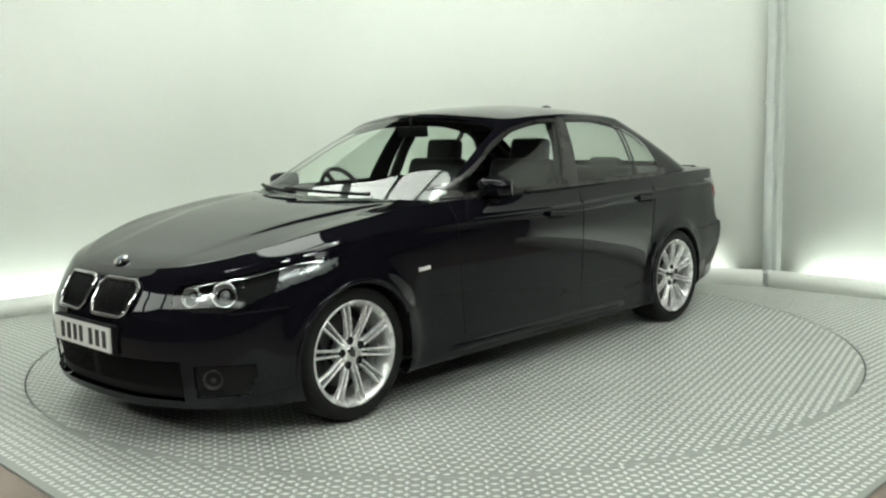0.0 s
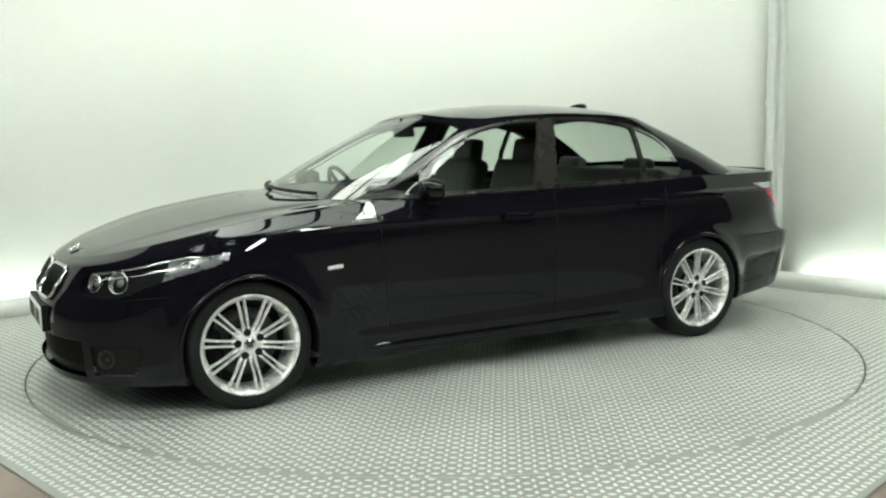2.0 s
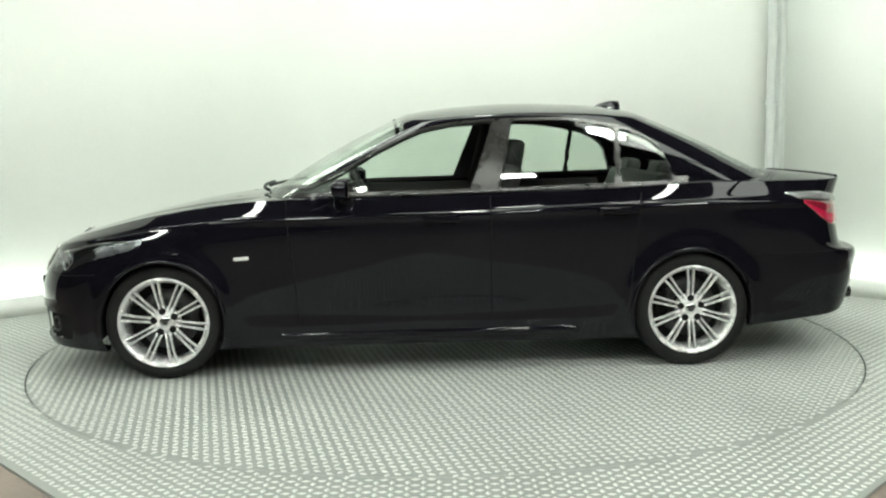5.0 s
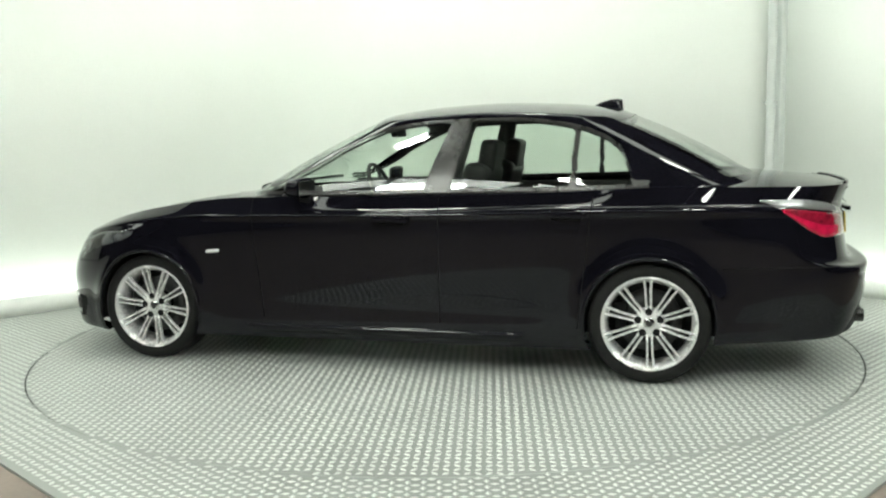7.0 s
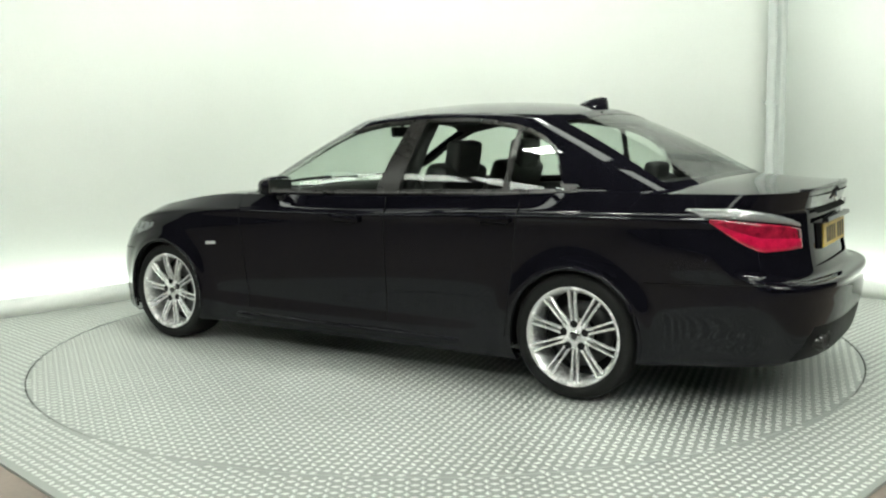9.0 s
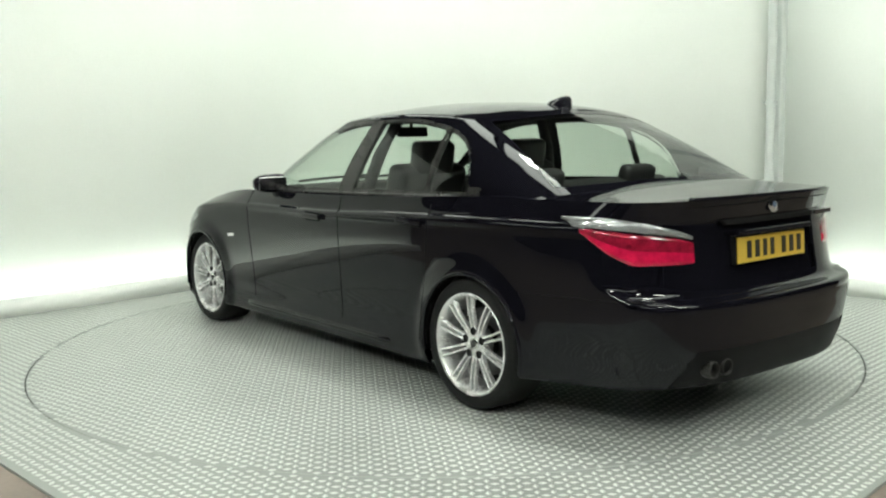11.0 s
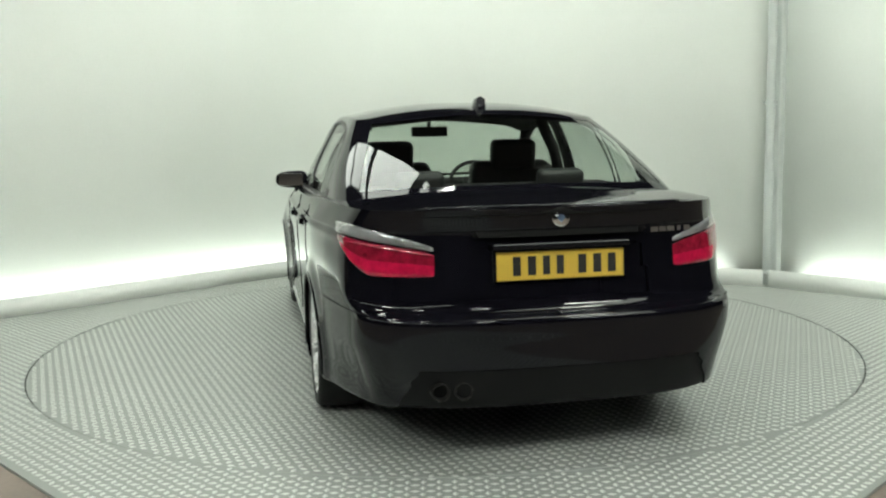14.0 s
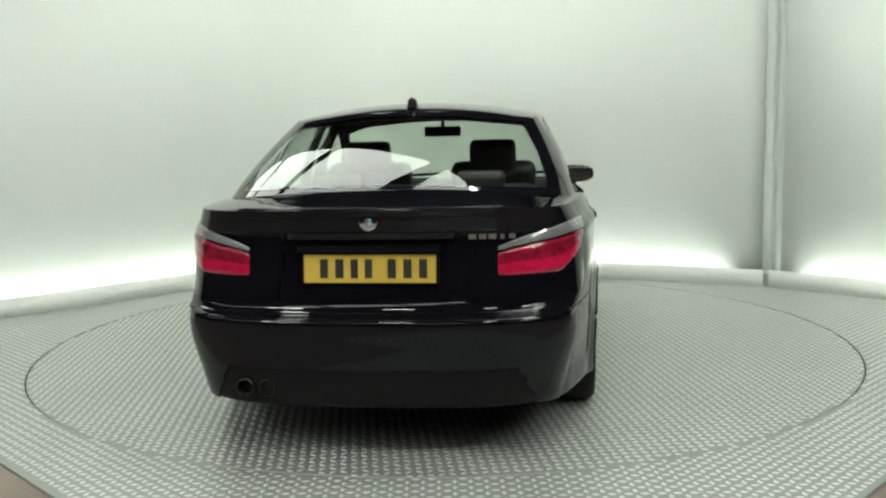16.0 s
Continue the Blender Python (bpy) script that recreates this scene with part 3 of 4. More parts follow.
diffuser = lambda Q: np.maximum(Q[..., 2] - 0.405, colT - 0.72 + 0.8 * (Q[..., 2] - 0.26))
recess = lambda Q: np.maximum(np.maximum(Q[..., 2] - 0.865, 0.655 - Q[..., 2]), colT - 0.365 + 0.22 * (Q[..., 2] - 0.76))

vals = {}
for nm, g in (("arch_f", arch_f), ("arch_r", arch_r), ("lamp_f", lamp_f), ("a", door_a), ("b", door_b),
              ("c", door_c), ("sill", sill_g), ("bf", bump_f), ("br", bump_r), ("intake", intake), ("fog", fog), ("diff", diffuser), ("recess", recess)):
    P, _ = snap(P, g, (1,) if nm in ("lamp_f", "lamp_r", "clear", "intake", "fog", "diff", "recess", "sill", "bf", "br") else (0, 1))
N = normals(P)
N0_ = normals(P0_)


def inner(g):
    return face_mean(g(P)) < 0


FX, FY, FZ = (face_mean(P[..., i]) for i in range(3))
FU, FT = face_mean(colU), face_mean(colT)
rowi = np.broadcast_to(np.arange(P.shape[1] - 1)[None], FX.shape)
TOPROW = (nr - 1) * SUB
is_top = rowi >= TOPROW
gone = inner(arch_f) | inner(arch_r)

# cabin opening: the plan of the windows' base
GH_NOSE, GH_TAIL, GH_W = 0.965, -2.015, 0.832


def cabin_plan(x, y, grow):
    mid_f, mid_r = GH_NOSE - 0.34, GH_TAIL + 0.40
    e = np.where(x > mid_f, np.abs((x - mid_f) / (0.34 + grow)) ** 2.0, np.where(x < mid_r, np.abs((x - mid_r) / (0.40 + grow)) ** 2.7, 0.0))
    return e + np.abs(y / (GH_W + grow)) ** 4.0 - 1


cabin_hole = is_top & (cabin_plan(FX, FY, -0.05) < 0)
left = ~gone & ~cabin_hole
claim = np.zeros_like(gone)


def panel(name, mask, material=None, label="", pair=False, **kw):
    global claim
    m = mask & left & ~claim
    claim = claim | m
    if pair:
        for side in (1, -1):
            sheet(name, P, m, material or M_PAINT, car, label, N=N, only=side, **kw)
        return None
    return sheet(name, P, m, material or M_PAINT, car, label, N=N, **kw)


def at_skin(u, z):
    """Point and normal of the body at a way u from the middle of the tail and a height z."""
    i = int(np.clip(np.searchsorted(-U_TAIL, -u) - 1, 0, ncol - 2))
    t = (U_TAIL[i] - u) / max(1e-9, U_TAIL[i] - U_TAIL[i + 1])
    out = []
    for c in (i, i + 1):
        zz = np.maximum.accumulate(P0_[c, 30:TOPROW, 2])
        out.append([np.interp(z, zz, A[c, 30:TOPROW, k]) for A in (P0_, N0_) for k in range(3)])
    q = np.array(out[0]) * (1 - t) + np.array(out[1]) * t
    return q[:3], q[3:]


def lamp_skin(lo, hi, u0, u1, nu=44, nv=9, low_rim=4.0, top_rim=4.0):
    """A softly domed lens on the body's skin, between two edges."""
    vs, fs = [], []
    for a in range(nu + 1):
        u = u0 + (u1 - u0) * a / nu
        for b in range(nv + 1):
            z = float(lo(u)) + (float(hi(u)) - float(lo(u))) * b / nv
            p, n = at_skin(u, z)
            rim = min(1.0, 6 * min(a / nu, 1 - a / nu)) * min(1.0, low_rim * b / nv if low_rim else 1.0, top_rim * (1 - b / nv) if top_rim else 1.0)
            vs.append(p + n * (-0.003 + 0.010 * rim ** 0.5))
    for a in range(nu):
        for b in range(nv):
            k = a * (nv + 1) + b
            fs.append((k, k + nv + 1, k + nv + 2, k + 1))
    return np.array(vs), fs


# lamps first, then openings, then the painted panels
m_head = inner(lamp_f) & ~is_top
claim = claim | (m_head & left)
for side, nm in ((1, "left"), (-1, "right")):
    hl = sheet("headlight", P, m_head & left & (FU < 1.0), M_BLACK, car, "clear headlight with twin round reflectors", -0.05, N, only=side)
    sheet("side_reflector", P, m_head & left & (FU >= 0.98), M_REFLECTOR, hl, "bright faceted reflector", -0.022, N, only=side)
    sheet("lens", P, m_head & left, M_LENS, hl, "clear lens", 0.001, N, only=side).visible_shadow = False
    for u, r in ((0.60, 0.042), (0.76, 0.052)):
        i = int(np.argmin(np.abs(U_NOSE - u)))
        z = float((head_hi(u) + head_lo(u)) / 2)
        j = int(np.argmin(np.abs(P[i, :TOPROW, 2] - z)))
        q, n = P[i, j], N[i, j]
        vs, fs = lathe([(r, 0.0), (r * 0.92, 0.004), (r * 0.8, -0.012), (r * 0.45, -0.026), (r * 0.36, -0.008), (r * 0.2, 0.0), (0.0, 0.003)], 28, "z")
        turn = Vector((n[0], n[1] * side, n[2] * 0.4)).to_track_quat("Z", "Y").to_matrix().to_4x4()
        m = Matrix.Translation((q[0] - n[0] * 0.024, (q[1] - n[1] * 0.024) * side, q[2])) @ turn
        ring_v, ring_f = lathe([(r * 0.98 + 0.006 * math.cos(a), 0.004 + 0.006 * math.sin(a)) for a in np.linspace(0, 2 * math.pi, 9)[:-1]], 32, "z", True)
        ob_from("lamp_ring", [m @ Vector(v) for v in ring_v], ring_f, M_CHROME, hl, "bright chrome ring")
        ob_from("reflector", [m @ Vector(v) for v in vs], fs, M_REFLECTOR, hl, "bright round reflector")
    bar = []
    for u in np.linspace(0.60, 1.20, 30):
        q, n = at_skin(step[-1] - u, float(head_hi(u)) - 0.010)
        bar.append((q - n * 0.008) * np.array([1, side, 1]))
    ob_from("brow", *tube(bar, 0.0065, 6), M_CHROME, hl, "bright indicator strip along the top edge")
    red_top = lambda u: np.maximum(clear_lo(u) - 0.002, tail_lo(u) + 0.0015)
    red_mid = lambda u: tail_lo(u) + 0.48 * (red_top(u) - tail_lo(u))
    red = lamp_skin(tail_lo, red_mid, 0.492, 1.0, top_rim=0.0)
    tl = ob_from("taillight", red[0] * np.array([1, side, 1]), red[1], M_RED, car, "red tail lamp wrapping round the corner")
    deep = lamp_skin(red_mid, red_top, 0.492, 1.0, low_rim=0.0)
    ob_from("brake_lens", deep[0] * np.array([1, side, 1]), deep[1], M_RED_DEEP, tl, "deep red ribbed lens")
    white = lamp_skin(lambda u: np.maximum(clear_lo(u), tail_lo(u)), lambda u: np.maximum(tail_hi(u), np.maximum(clear_lo(u), tail_lo(u)) + 0.0015), 0.492, 1.13)
    ob_from("indicator", white[0] * np.array([1, side, 1]), white[1], M_CLEAR, tl, "clear indicator lens along the top")

# lower air intake, fog lamp pockets and rear apron, set back
m_in, m_fog, m_diff, m_rec = (inner(g) & ~is_top for g in (intake, fog, diffuser, recess))
panel("air_intake", m_in & (FX > 1.5), M_BLACK, "black plastic lower air intake", lift=-0.03)
panel("fog_pocket", m_fog & (FX > 1.3), M_DARK, "black fog lamp pocket", lift=-0.012, pair=True)
panel("rear_apron", m_diff & (FX < -1.9), M_BLACK, "dark lower rear apron", lift=-0.007)
panel("front_bumper", (FX > 1.6) & (FZ < 0.585) & ~is_top & (FX > 1.40))
panel("rear_bumper", (FX < -1.44) & inner(bump_r) & ~is_top)
panel("sill", inner(sill_g) & ~is_top & (np.abs(FX) < 1.45), label="black side skirt", pair=True)
panel("bonnet", is_top & (FX > 0.0), label="long black bonnet reflecting the wall")
panel("boot_lid", (is_top & (FX < 0.0)) | ((FT < 0.60) & (FX < -2.0) & ~m_rec))
panel("plate_recess", m_rec & (FX < -2.0), M_PAINT, "recess round the rear plate", lift=-0.012)
panel("rear_quarter", inner(door_c), pair=True)
panel("rear_door", inner(door_b), label="black rear door", pair=True)
panel("front_door", inner(door_a), label="black front door", pair=True)
panel("front_fender", np.ones_like(gone), pair=True)
sheet("inner_shell", P, left & ~is_top & (FZ > 0.25), M_DARK, car, "dark inner body", -0.03, N)
sheet("inner_deck", P, left & is_top, M_DARK, car, "dark inner deck", -0.03, N)
part("underbody", box_bm(4.1, 1.36, 0.10, pose(-0.05, 0, 0.26), 0.02), M_DARK, car)
part("sill_board", box_bm(2.0, 1.66, 0.10, pose(0.0, 0, 0.24), 0.02), M_DARK, car)

# wheel houses and arch lips
for ax in (AXLE, -AXLE):
    for side in (1, -1):
        prof, vs, fs = np.linspace(math.radians(-14), math.radians(194), 40), [], []
        for a in prof:
            for y, r in ((0.50, 0.02), (0.50, ARCH_R + 0.012), (0.875, ARCH_R + 0.012)):
                vs.append((ax + r * math.cos(a), y * side, WHEEL_R + r * math.sin(a)))
        for i in range(len(prof) - 1):
            for k in range(2):
                fs.append((3 * i + k, 3 * i + k + 1, 3 * i + k + 4, 3 * i + k + 3))
        ob_from("wheel_house", vs, fs, M_DARK, car)

# ---- windows, pillars and roof ----
roof_z = spline([(0.16, 1.412), (0.0, 1.440), (-0.2, 1.462), (-0.55, 1.477), (-0.9, 1.466), (-1.15, 1.440), (-1.3, 1.408)])
base_z = spline([(1.0, 0.955), (0.7, 0.945), (0.0, 0.945), (-1.0, 0.97), (-1.6, 0.99), (-2.02, 1.03)])
NW, NRF = 34, 14


def house():
    base = plan_rail(GH_NOSE, 0.34, GH_TAIL, 0.40, spline([(0.9, 0.80), (0.0, 0.838), (-1.0, 0.842), (-1.9, 0.80)]), base_z, 2.0, 4.4, 2.7, 4.4, 60, 190)
    top = plan_rail(0.115, 0.20, -1.265, 0.24, spline([(0.1, 0.625), (-0.4, 0.648), (-1.2, 0.635)]), roof_z, 2.0, 4.6, 2.6, 4.6, 60, 190)
    top[:, 2] -= 0.058 * (np.abs(top[:, 1]) / 0.58) ** 2
    rows = []
    for q in range(NW + 1):
        w = q / NW
        r = base * (1 - w) + top * w
        bow = math.sin(math.pi * w)
        grow = 0.022 * bow
        ends = 1 - np.clip(np.abs(r[:, 1]) / 0.7, 0, 1) ** 2
        r = r + np.stack([np.sign(r[:, 0] + 0.5) * 0.018 * bow * ends, r[:, 1] / 0.7 * grow, 0.018 * bow * ends], -1)
        rows.append(r)
    last = rows[-1]
    zc = roof_z(last[:, 0])
    for q in range(1, NRF + 1):
        f = 1 - (q / NRF) ** 1.4
        rows.append(np.stack([last[:, 0], last[:, 1] * f, zc - (zc - last[:, 2]) * f ** 2.2], -1))
    return np.stack(rows, 1)


H_ = house()
wrow = np.broadcast_to(np.minimum(np.arange(H_.shape[1]), NW)[None] / NW, H_.shape[:2])
ncH = H_.shape[0]
glass_hi = spline([(0.66, 1.015), (0.48, 1.090), (0.21, 1.238), (0.0, 1.318), (-0.28, 1.357), (-0.7, 1.365), (-1.0, 1.330), (-1.17, 1.280), (-1.28, 1.205), (-1.325, 1.12), (-1.345, 1.03)])
glass_lo = spline([(0.66, 0.99), (0.0, 0.998), (-1.345, 1.022)])
side_of = lambda Q: np.where((Q[..., 0] < 0.75) & (Q[..., 0] > -1.45) & (wrow < 0.999), -1.0, 1.0)
dlo = lambda Q: np.maximum(np.maximum(Q[..., 2] - glass_hi(Q[..., 0]), glass_lo(Q[..., 0]) - Q[..., 2]), side_of(Q))
pillar_x = lambda Q: -0.315 - 0.32 * (Q[..., 2] - 1.02)
pillar_h = lambda Q: 0.075 - 0.06 * (Q[..., 2] - 1.02)
quarter_x = lambda Q: -1.045 - 0.05 * (Q[..., 2] - 1.02)
glass_f = lambda Q: np.maximum(dlo(Q), pillar_x(Q) + pillar_h(Q) - Q[..., 0])
glass_m = lambda Q: np.maximum(dlo(Q), np.maximum(Q[..., 0] - pillar_x(Q) + pillar_h(Q), quarter_x(Q) + 0.013 - Q[..., 0]))
glass_q = lambda Q: np.maximum(dlo(Q), Q[..., 0] - quarter_x(Q) + 0.013)
trim_g = lambda Q: np.maximum(np.maximum(Q[..., 2] - glass_hi(Q[..., 0]) - 0.016, glass_lo(Q[..., 0]) - 0.018 - Q[..., 2]), side_of(Q))
half_w = lambda Q: 0.832 + (0.64 - 0.832) * wrow
screen_f = lambda Q: np.maximum(np.maximum(np.abs(Q[..., 1]) - 0.925 * half_w(Q), 0.12 - Q[..., 0]), np.maximum((0.03 - wrow), (wrow - 0.955)) * 0.5)
screen_r = lambda Q: np.maximum(np.maximum(np.abs(Q[..., 1]) - 0.875 * half_w(Q), Q[..., 0] + 1.25), np.maximum((0.10 - wrow), (wrow - 0.93)) * 0.5)
for g in (trim_g, glass_f, glass_m, glass_q, screen_f, screen_r):
    H_, _ = snap(H_, g)
NH = normals(H_)


def innerH(g):
    return face_mean(g(H_)) < 0


HX = face_mean(H_[..., 0])
hrow = np.broadcast_to(np.arange(H_.shape[1] - 1)[None], HX.shape)
g1, g2, g3 = innerH(glass_f), innerH(glass_m), innerH(glass_q)
ws, rs = innerH(screen_f) & (HX > 0.0), innerH(screen_r) & (HX < -1.0)
trim = innerH(trim_g) & ~(g1 | g2 | g3)
rest = ~(g1 | g2 | g3 | ws | rs | trim)
sheet("roof", H_, rest & (hrow >= NW - 1), M_PAINT, car, "black roof panel", N=NH)
sheet("window_frame", H_, rest & (hrow < NW - 1), M_PAINT, car, "black painted pillars round the windows", N=NH)
for side in (1, -1):
    sheet("window_trim", H_, trim, M_TRIM, car, "satin black pillar trim", 0.002, NH, only=side)
for nm, mk, lb in (("front_window", g1, ""), ("rear_window", g2, ""), ("quarter_window", g3, "")):
    for side in (1, -1):
        sheet(nm, H_, mk, M_GLASS, car, lb, -0.004, NH, only=side).visible_shadow = False
sheet("windscreen", H_, ws, M_GLASS, car, "raked windscreen mirroring the light panels", -0.002, NH).visible_shadow = False
sheet("rear_screen", H_, rs, M_GLASS, car, "raked rear screen mirroring the light panels", -0.002, NH).visible_shadow = False
sheet("headlining", H_, rest & (hrow >= NW - 4) | trim, M_DASH, car, "dark headlining", -0.02, NH)

# rolled lips round the wheel openings
for ax in (AXLE, -AXLE):
    for side in (1, -1):
        pts = []
        for a in np.linspace(radians(-18), radians(198), 48):
            x, z = ax + (ARCH_R + 0.004) * math.cos(a), WHEEL_R + (ARCH_R + 0.004) * math.sin(a)
            d = (P[:, :TOPROW, 0] - x) ** 2 + (P[:, :TOPROW, 2] - z) ** 2
            i, j = np.unravel_index(np.argmin(d), d.shape)
            if z > 0.22:
                pts.append((x, float(P[i, j, 1] - 0.003) * side, z))
        ob_from("arch_lip", *tube(pts, 0.011, 8), M_PAINT, car, "rolled black arch lip")


# ---- wheels ----
def wheel_meshes():
    """Meshes of one wheel, its axle along y, the outer face towards +y."""
    out = {}
    prof = [(0.240, -0.105), (0.262, -0.118), (0.293, -0.12), (0.308, -0.105), (0.313, -0.08), (0.313, 0.08), (0.308, 0.105), (0.293, 0.12), (0.268, 0.120), (0.250, 0.115), (0.240, 0.106)]
    tyre = ob_from("tyre", *lathe(prof, 72), M_RUBBER)
    rim = ob_from("rim", *lathe([(0.223, -0.10), (0.213, 0.0), (0.214, 0.075), (0.224, 0.098), (0.234, 0.112), (0.245, 0.116), (0.247, 0.107), (0.238, 0.09), (0.235, -0.10)], 72, closed=True), M_ALLOY)
    # ten pairs of slim spokes
    bm = bmesh.new()
    for k in (-1, 1):
        prof2 = [(0.060, 0.011 * k, 0.0075, 0.083, 0.03), (0.10, 0.0115 * k, 0.0062, 0.094, 0.024), (0.17, 0.0135 * k, 0.0055, 0.104, 0.02), (0.228, 0.017 * k, 0.0068, 0.106, 0.024)]
        ringv = []
        for r, off, hw, face, deep in prof2:
            ringv.append([bm.verts.new((off - hw, face - 0.004, r)), bm.verts.new((off - hw * 0.5, face, r)), bm.verts.new((off + hw * 0.5, face, r)),
                          bm.verts.new((off + hw, face - 0.004, r)), bm.verts.new((off + hw, face - deep, r)), bm.verts.new((off - hw, face - deep, r))])
        for a, b in zip(ringv, ringv[1:]):
            for i in range(6):
                j = (i + 1) % 6
                bm.faces.new((a[i], a[j], b[j], b[i]))
    spoke = part("spoke", bm, M_ALLOY)
    hub = ob_from("hub", *lathe([(0.0, 0.078), (0.03, 0.079), (0.036, 0.086), (0.056, 0.085), (0.071, 0.078), (0.078, 0.06), (0.078, 0.03), (0.0, 0.03)], 40), M_ALLOY)
    cap = ob_from("cap", *lathe([(0.0, 0.088), (0.026, 0.087), (0.030, 0.082), (0.030, 0.07)], 32), M_CHROME)
    cap_field = ob_from("cap_field", *lathe([(0.0, 0.0895), (0.016, 0.0892), (0.018, 0.088)], 24), M_DISC)
    bolt = ob_from("bolt_hole", *lathe([(0.0, 0.0), (0.0175, 0.0), (0.019, 0.002), (0.019, -0.01)], 16), M_BLACK)
    disc = ob_from("brake_disc", *lathe([(0.08, 0.0), (0.165, 0.0), (0.165, -0.024), (0.08, -0.024)], 48, closed=True), M_DISC)
    cal = part("brake_caliper", box_bm(0.07, 0.08, 0.16, pose(0.145, -0.02, 0.02), 0.015), M_DARK)
    back = ob_from("back_plate", *lathe([(0.0, -0.04), (0.226, -0.04)], 40), M_DARK)
    for ob in (tyre, rim, spoke, hub, cap, cap_field, bolt, disc, cal, back):
        out[ob.name] = ob.data
        bpy.data.objects.remove(ob)
    return out


WM = wheel_meshes()


def wheel(ax, side, y, spin):
    root = new("wheel")
    root.parent = car
    root["label"] = "wide black tyre on a silver alloy wheel with ten twin spokes"
    root.matrix_basis = pose(ax, y * side, WHEEL_R, 0, 0, 0 if side > 0 else 180) @ pose(0, 0, 0, 0, spin, 0)
    share("tyre", WM["tyre"], Matrix(), root)
    share("rim", WM["rim"], Matrix(), root)
    for k in range(10):
        share("spoke", WM["spoke"], pose(0, 0, 0, 0, 36 * k, 0), root)
    for nm in ("hub", "cap", "cap_field", "brake_disc", "brake_caliper", "back_plate"):
        share(nm, WM[nm], Matrix(), root)
    for k in range(5):
        a = radians(72 * k + 18)
        share("bolt_hole", WM["bolt_hole"], pose(0.059 * math.cos(a), 0.0868, 0.059 * math.sin(a)), root)


wheel(AXLE, 1, 0.765, 10)
wheel(AXLE, -1, 0.765, 30)
wheel(-AXLE, 1, 0.785, 2)
wheel(-AXLE, -1, 0.785, 50)


# ---- grille, plates, badges, mirrors and other fittings ----
def loop_ring(w, h, r, lean, n=8):
    """Corner points of a rounded kidney outline in the y-z plane, narrower below."""
    pts = []
    for cx, cz, a0 in ((w / 2 - r, h / 2 - r, 0), (-w / 2 + r, h / 2 - r, 90), (-w / 2 + r, -h / 2 + r, 180), (w / 2 - r, -h / 2 + r, 270)):
        for i in range(n):
            a = radians(a0 + 90 * i / (n - 1))
            y, z = cx + r * math.cos(a), cz + r * math.sin(a)
            pts.append((y * (1 + lean * (z / h)), z))
    return pts


def nose_x(y, z):
    """How far ahead the nose reaches at a height and a distance from the middle."""
    d = (P[:90, :TOPROW, 1] - abs(y)) ** 2 + (P[:90, :TOPROW, 2] - z) ** 2
    i, j = np.unravel_index(np.argmin(d), d.shape)
    return float(P[i, j, 0])


for side in (1, -1):
    pts = loop_ring(0.285, 0.150, 0.052, 0.14)
    ring = [(nose_x(side * (0.172 + y), 0.612 + z) + 0.012, side * (0.172 + y), 0.612 + z) for y, z in pts]
    kid = ob_from("kidney_grille", *tube(ring + ring[:1], 0.0085, 8), M_CHROME, car, "chrome kidney grille frame with dark bars")
    c = np.mean(ring, axis=0)
    ob_from("backing", [tuple(np.array(q) - np.array([0.004, 0, 0])) for q in ring] + [tuple(c - np.array([0.006, 0, 0]))], [(i, (i + 1) % len(ring), len(ring)) for i in range(len(ring))], M_DARK, kid, smooth=False)
    for k in range(9):
        y = 0.172 + (k - 4) * 0.028
        hz = 0.060 if 0 < k < 8 else 0.038
        ob_from("bar", *tube([(nose_x(y, 0.612 - hz) + 0.010, side * y, 0.612 - hz), (nose_x(y, 0.612) + 0.013, side * y, 0.612), (nose_x(y, 0.612 + hz) + 0.010, side * y, 0.612 + hz)], 0.005, 6), M_BLACK, kid)


def plate(name, x, z, lean, face, facing):
    root = part(name, box_bm(0.008, 0.52, 0.111, pose(x, 0, z, 0, lean, 0), 0.002), face, car, "number plate with dark bars on " + ("yellow" if face is M_YELLOW else "white"))
    widths = (0.050, 0.052, 0.046, 0.046, None, 0.052, 0.052, 0.050)
    y = -0.205
    for w in widths:
        if w is None:
            y += 0.032
            continue
        m = pose(x, 0, z, 0, lean, 0) @ pose(0.0052 * facing, facing * (y + w / 2), 0)
        part("bar", box_bm(0.0024, w * 0.62, 0.074, m), M_INK, root)
        y += w + 0.010
    return root


plate("number_plate", 2.302, 0.437, 0, M_WHITEPLATE, 1)
part("plate_holder", box_bm(0.03, 0.54, 0.13, pose(2.284, 0, 0.437), 0.004), M_BLACK, car)
plate("number_plate", -2.452, 0.785, 3, M_YELLOW, -1)
part("plate_holder", box_bm(0.03, 0.54, 0.125, pose(-2.432, 0, 0.785, 0, 3, 0), 0.004), M_BLACK, car)


def roundel(x, z, lean):
    vs, fs = lathe([(0.0, 0.008), (0.022, 0.007), (0.026, 0.004), (0.035, 0.006), (0.036, 0.0)], 32, "z")
    m = pose(x, 0, z) @ pose(0, 0, 0, 0, lean, 0)
    rd = ob_from("badge", [m @ Vector(v) for v in vs], fs, M_CHROME, car, "round chrome badge")
    vs, fs = lathe([(0.0, 0.0085), (0.018, 0.0082)], 4, "z")
    ob_from("field", [m @ Vector(v) for v in vs], fs, M_BLUE, rd, "blue field")


roundel(-2.452, 0.968, -84)
roundel(2.095, 0.748, 28)
for k, w in enumerate((0.030, 0.028, 0.030, 0.014, 0.024)):
    part("model_badge", box_bm(0.004, w, 0.019, pose(-2.432 + 0.012 * k * 0.5, -0.40 - 0.038 * k, 0.905, 0, 0, -6)), M_CHROME, car, "small chrome lettering as plain bar")

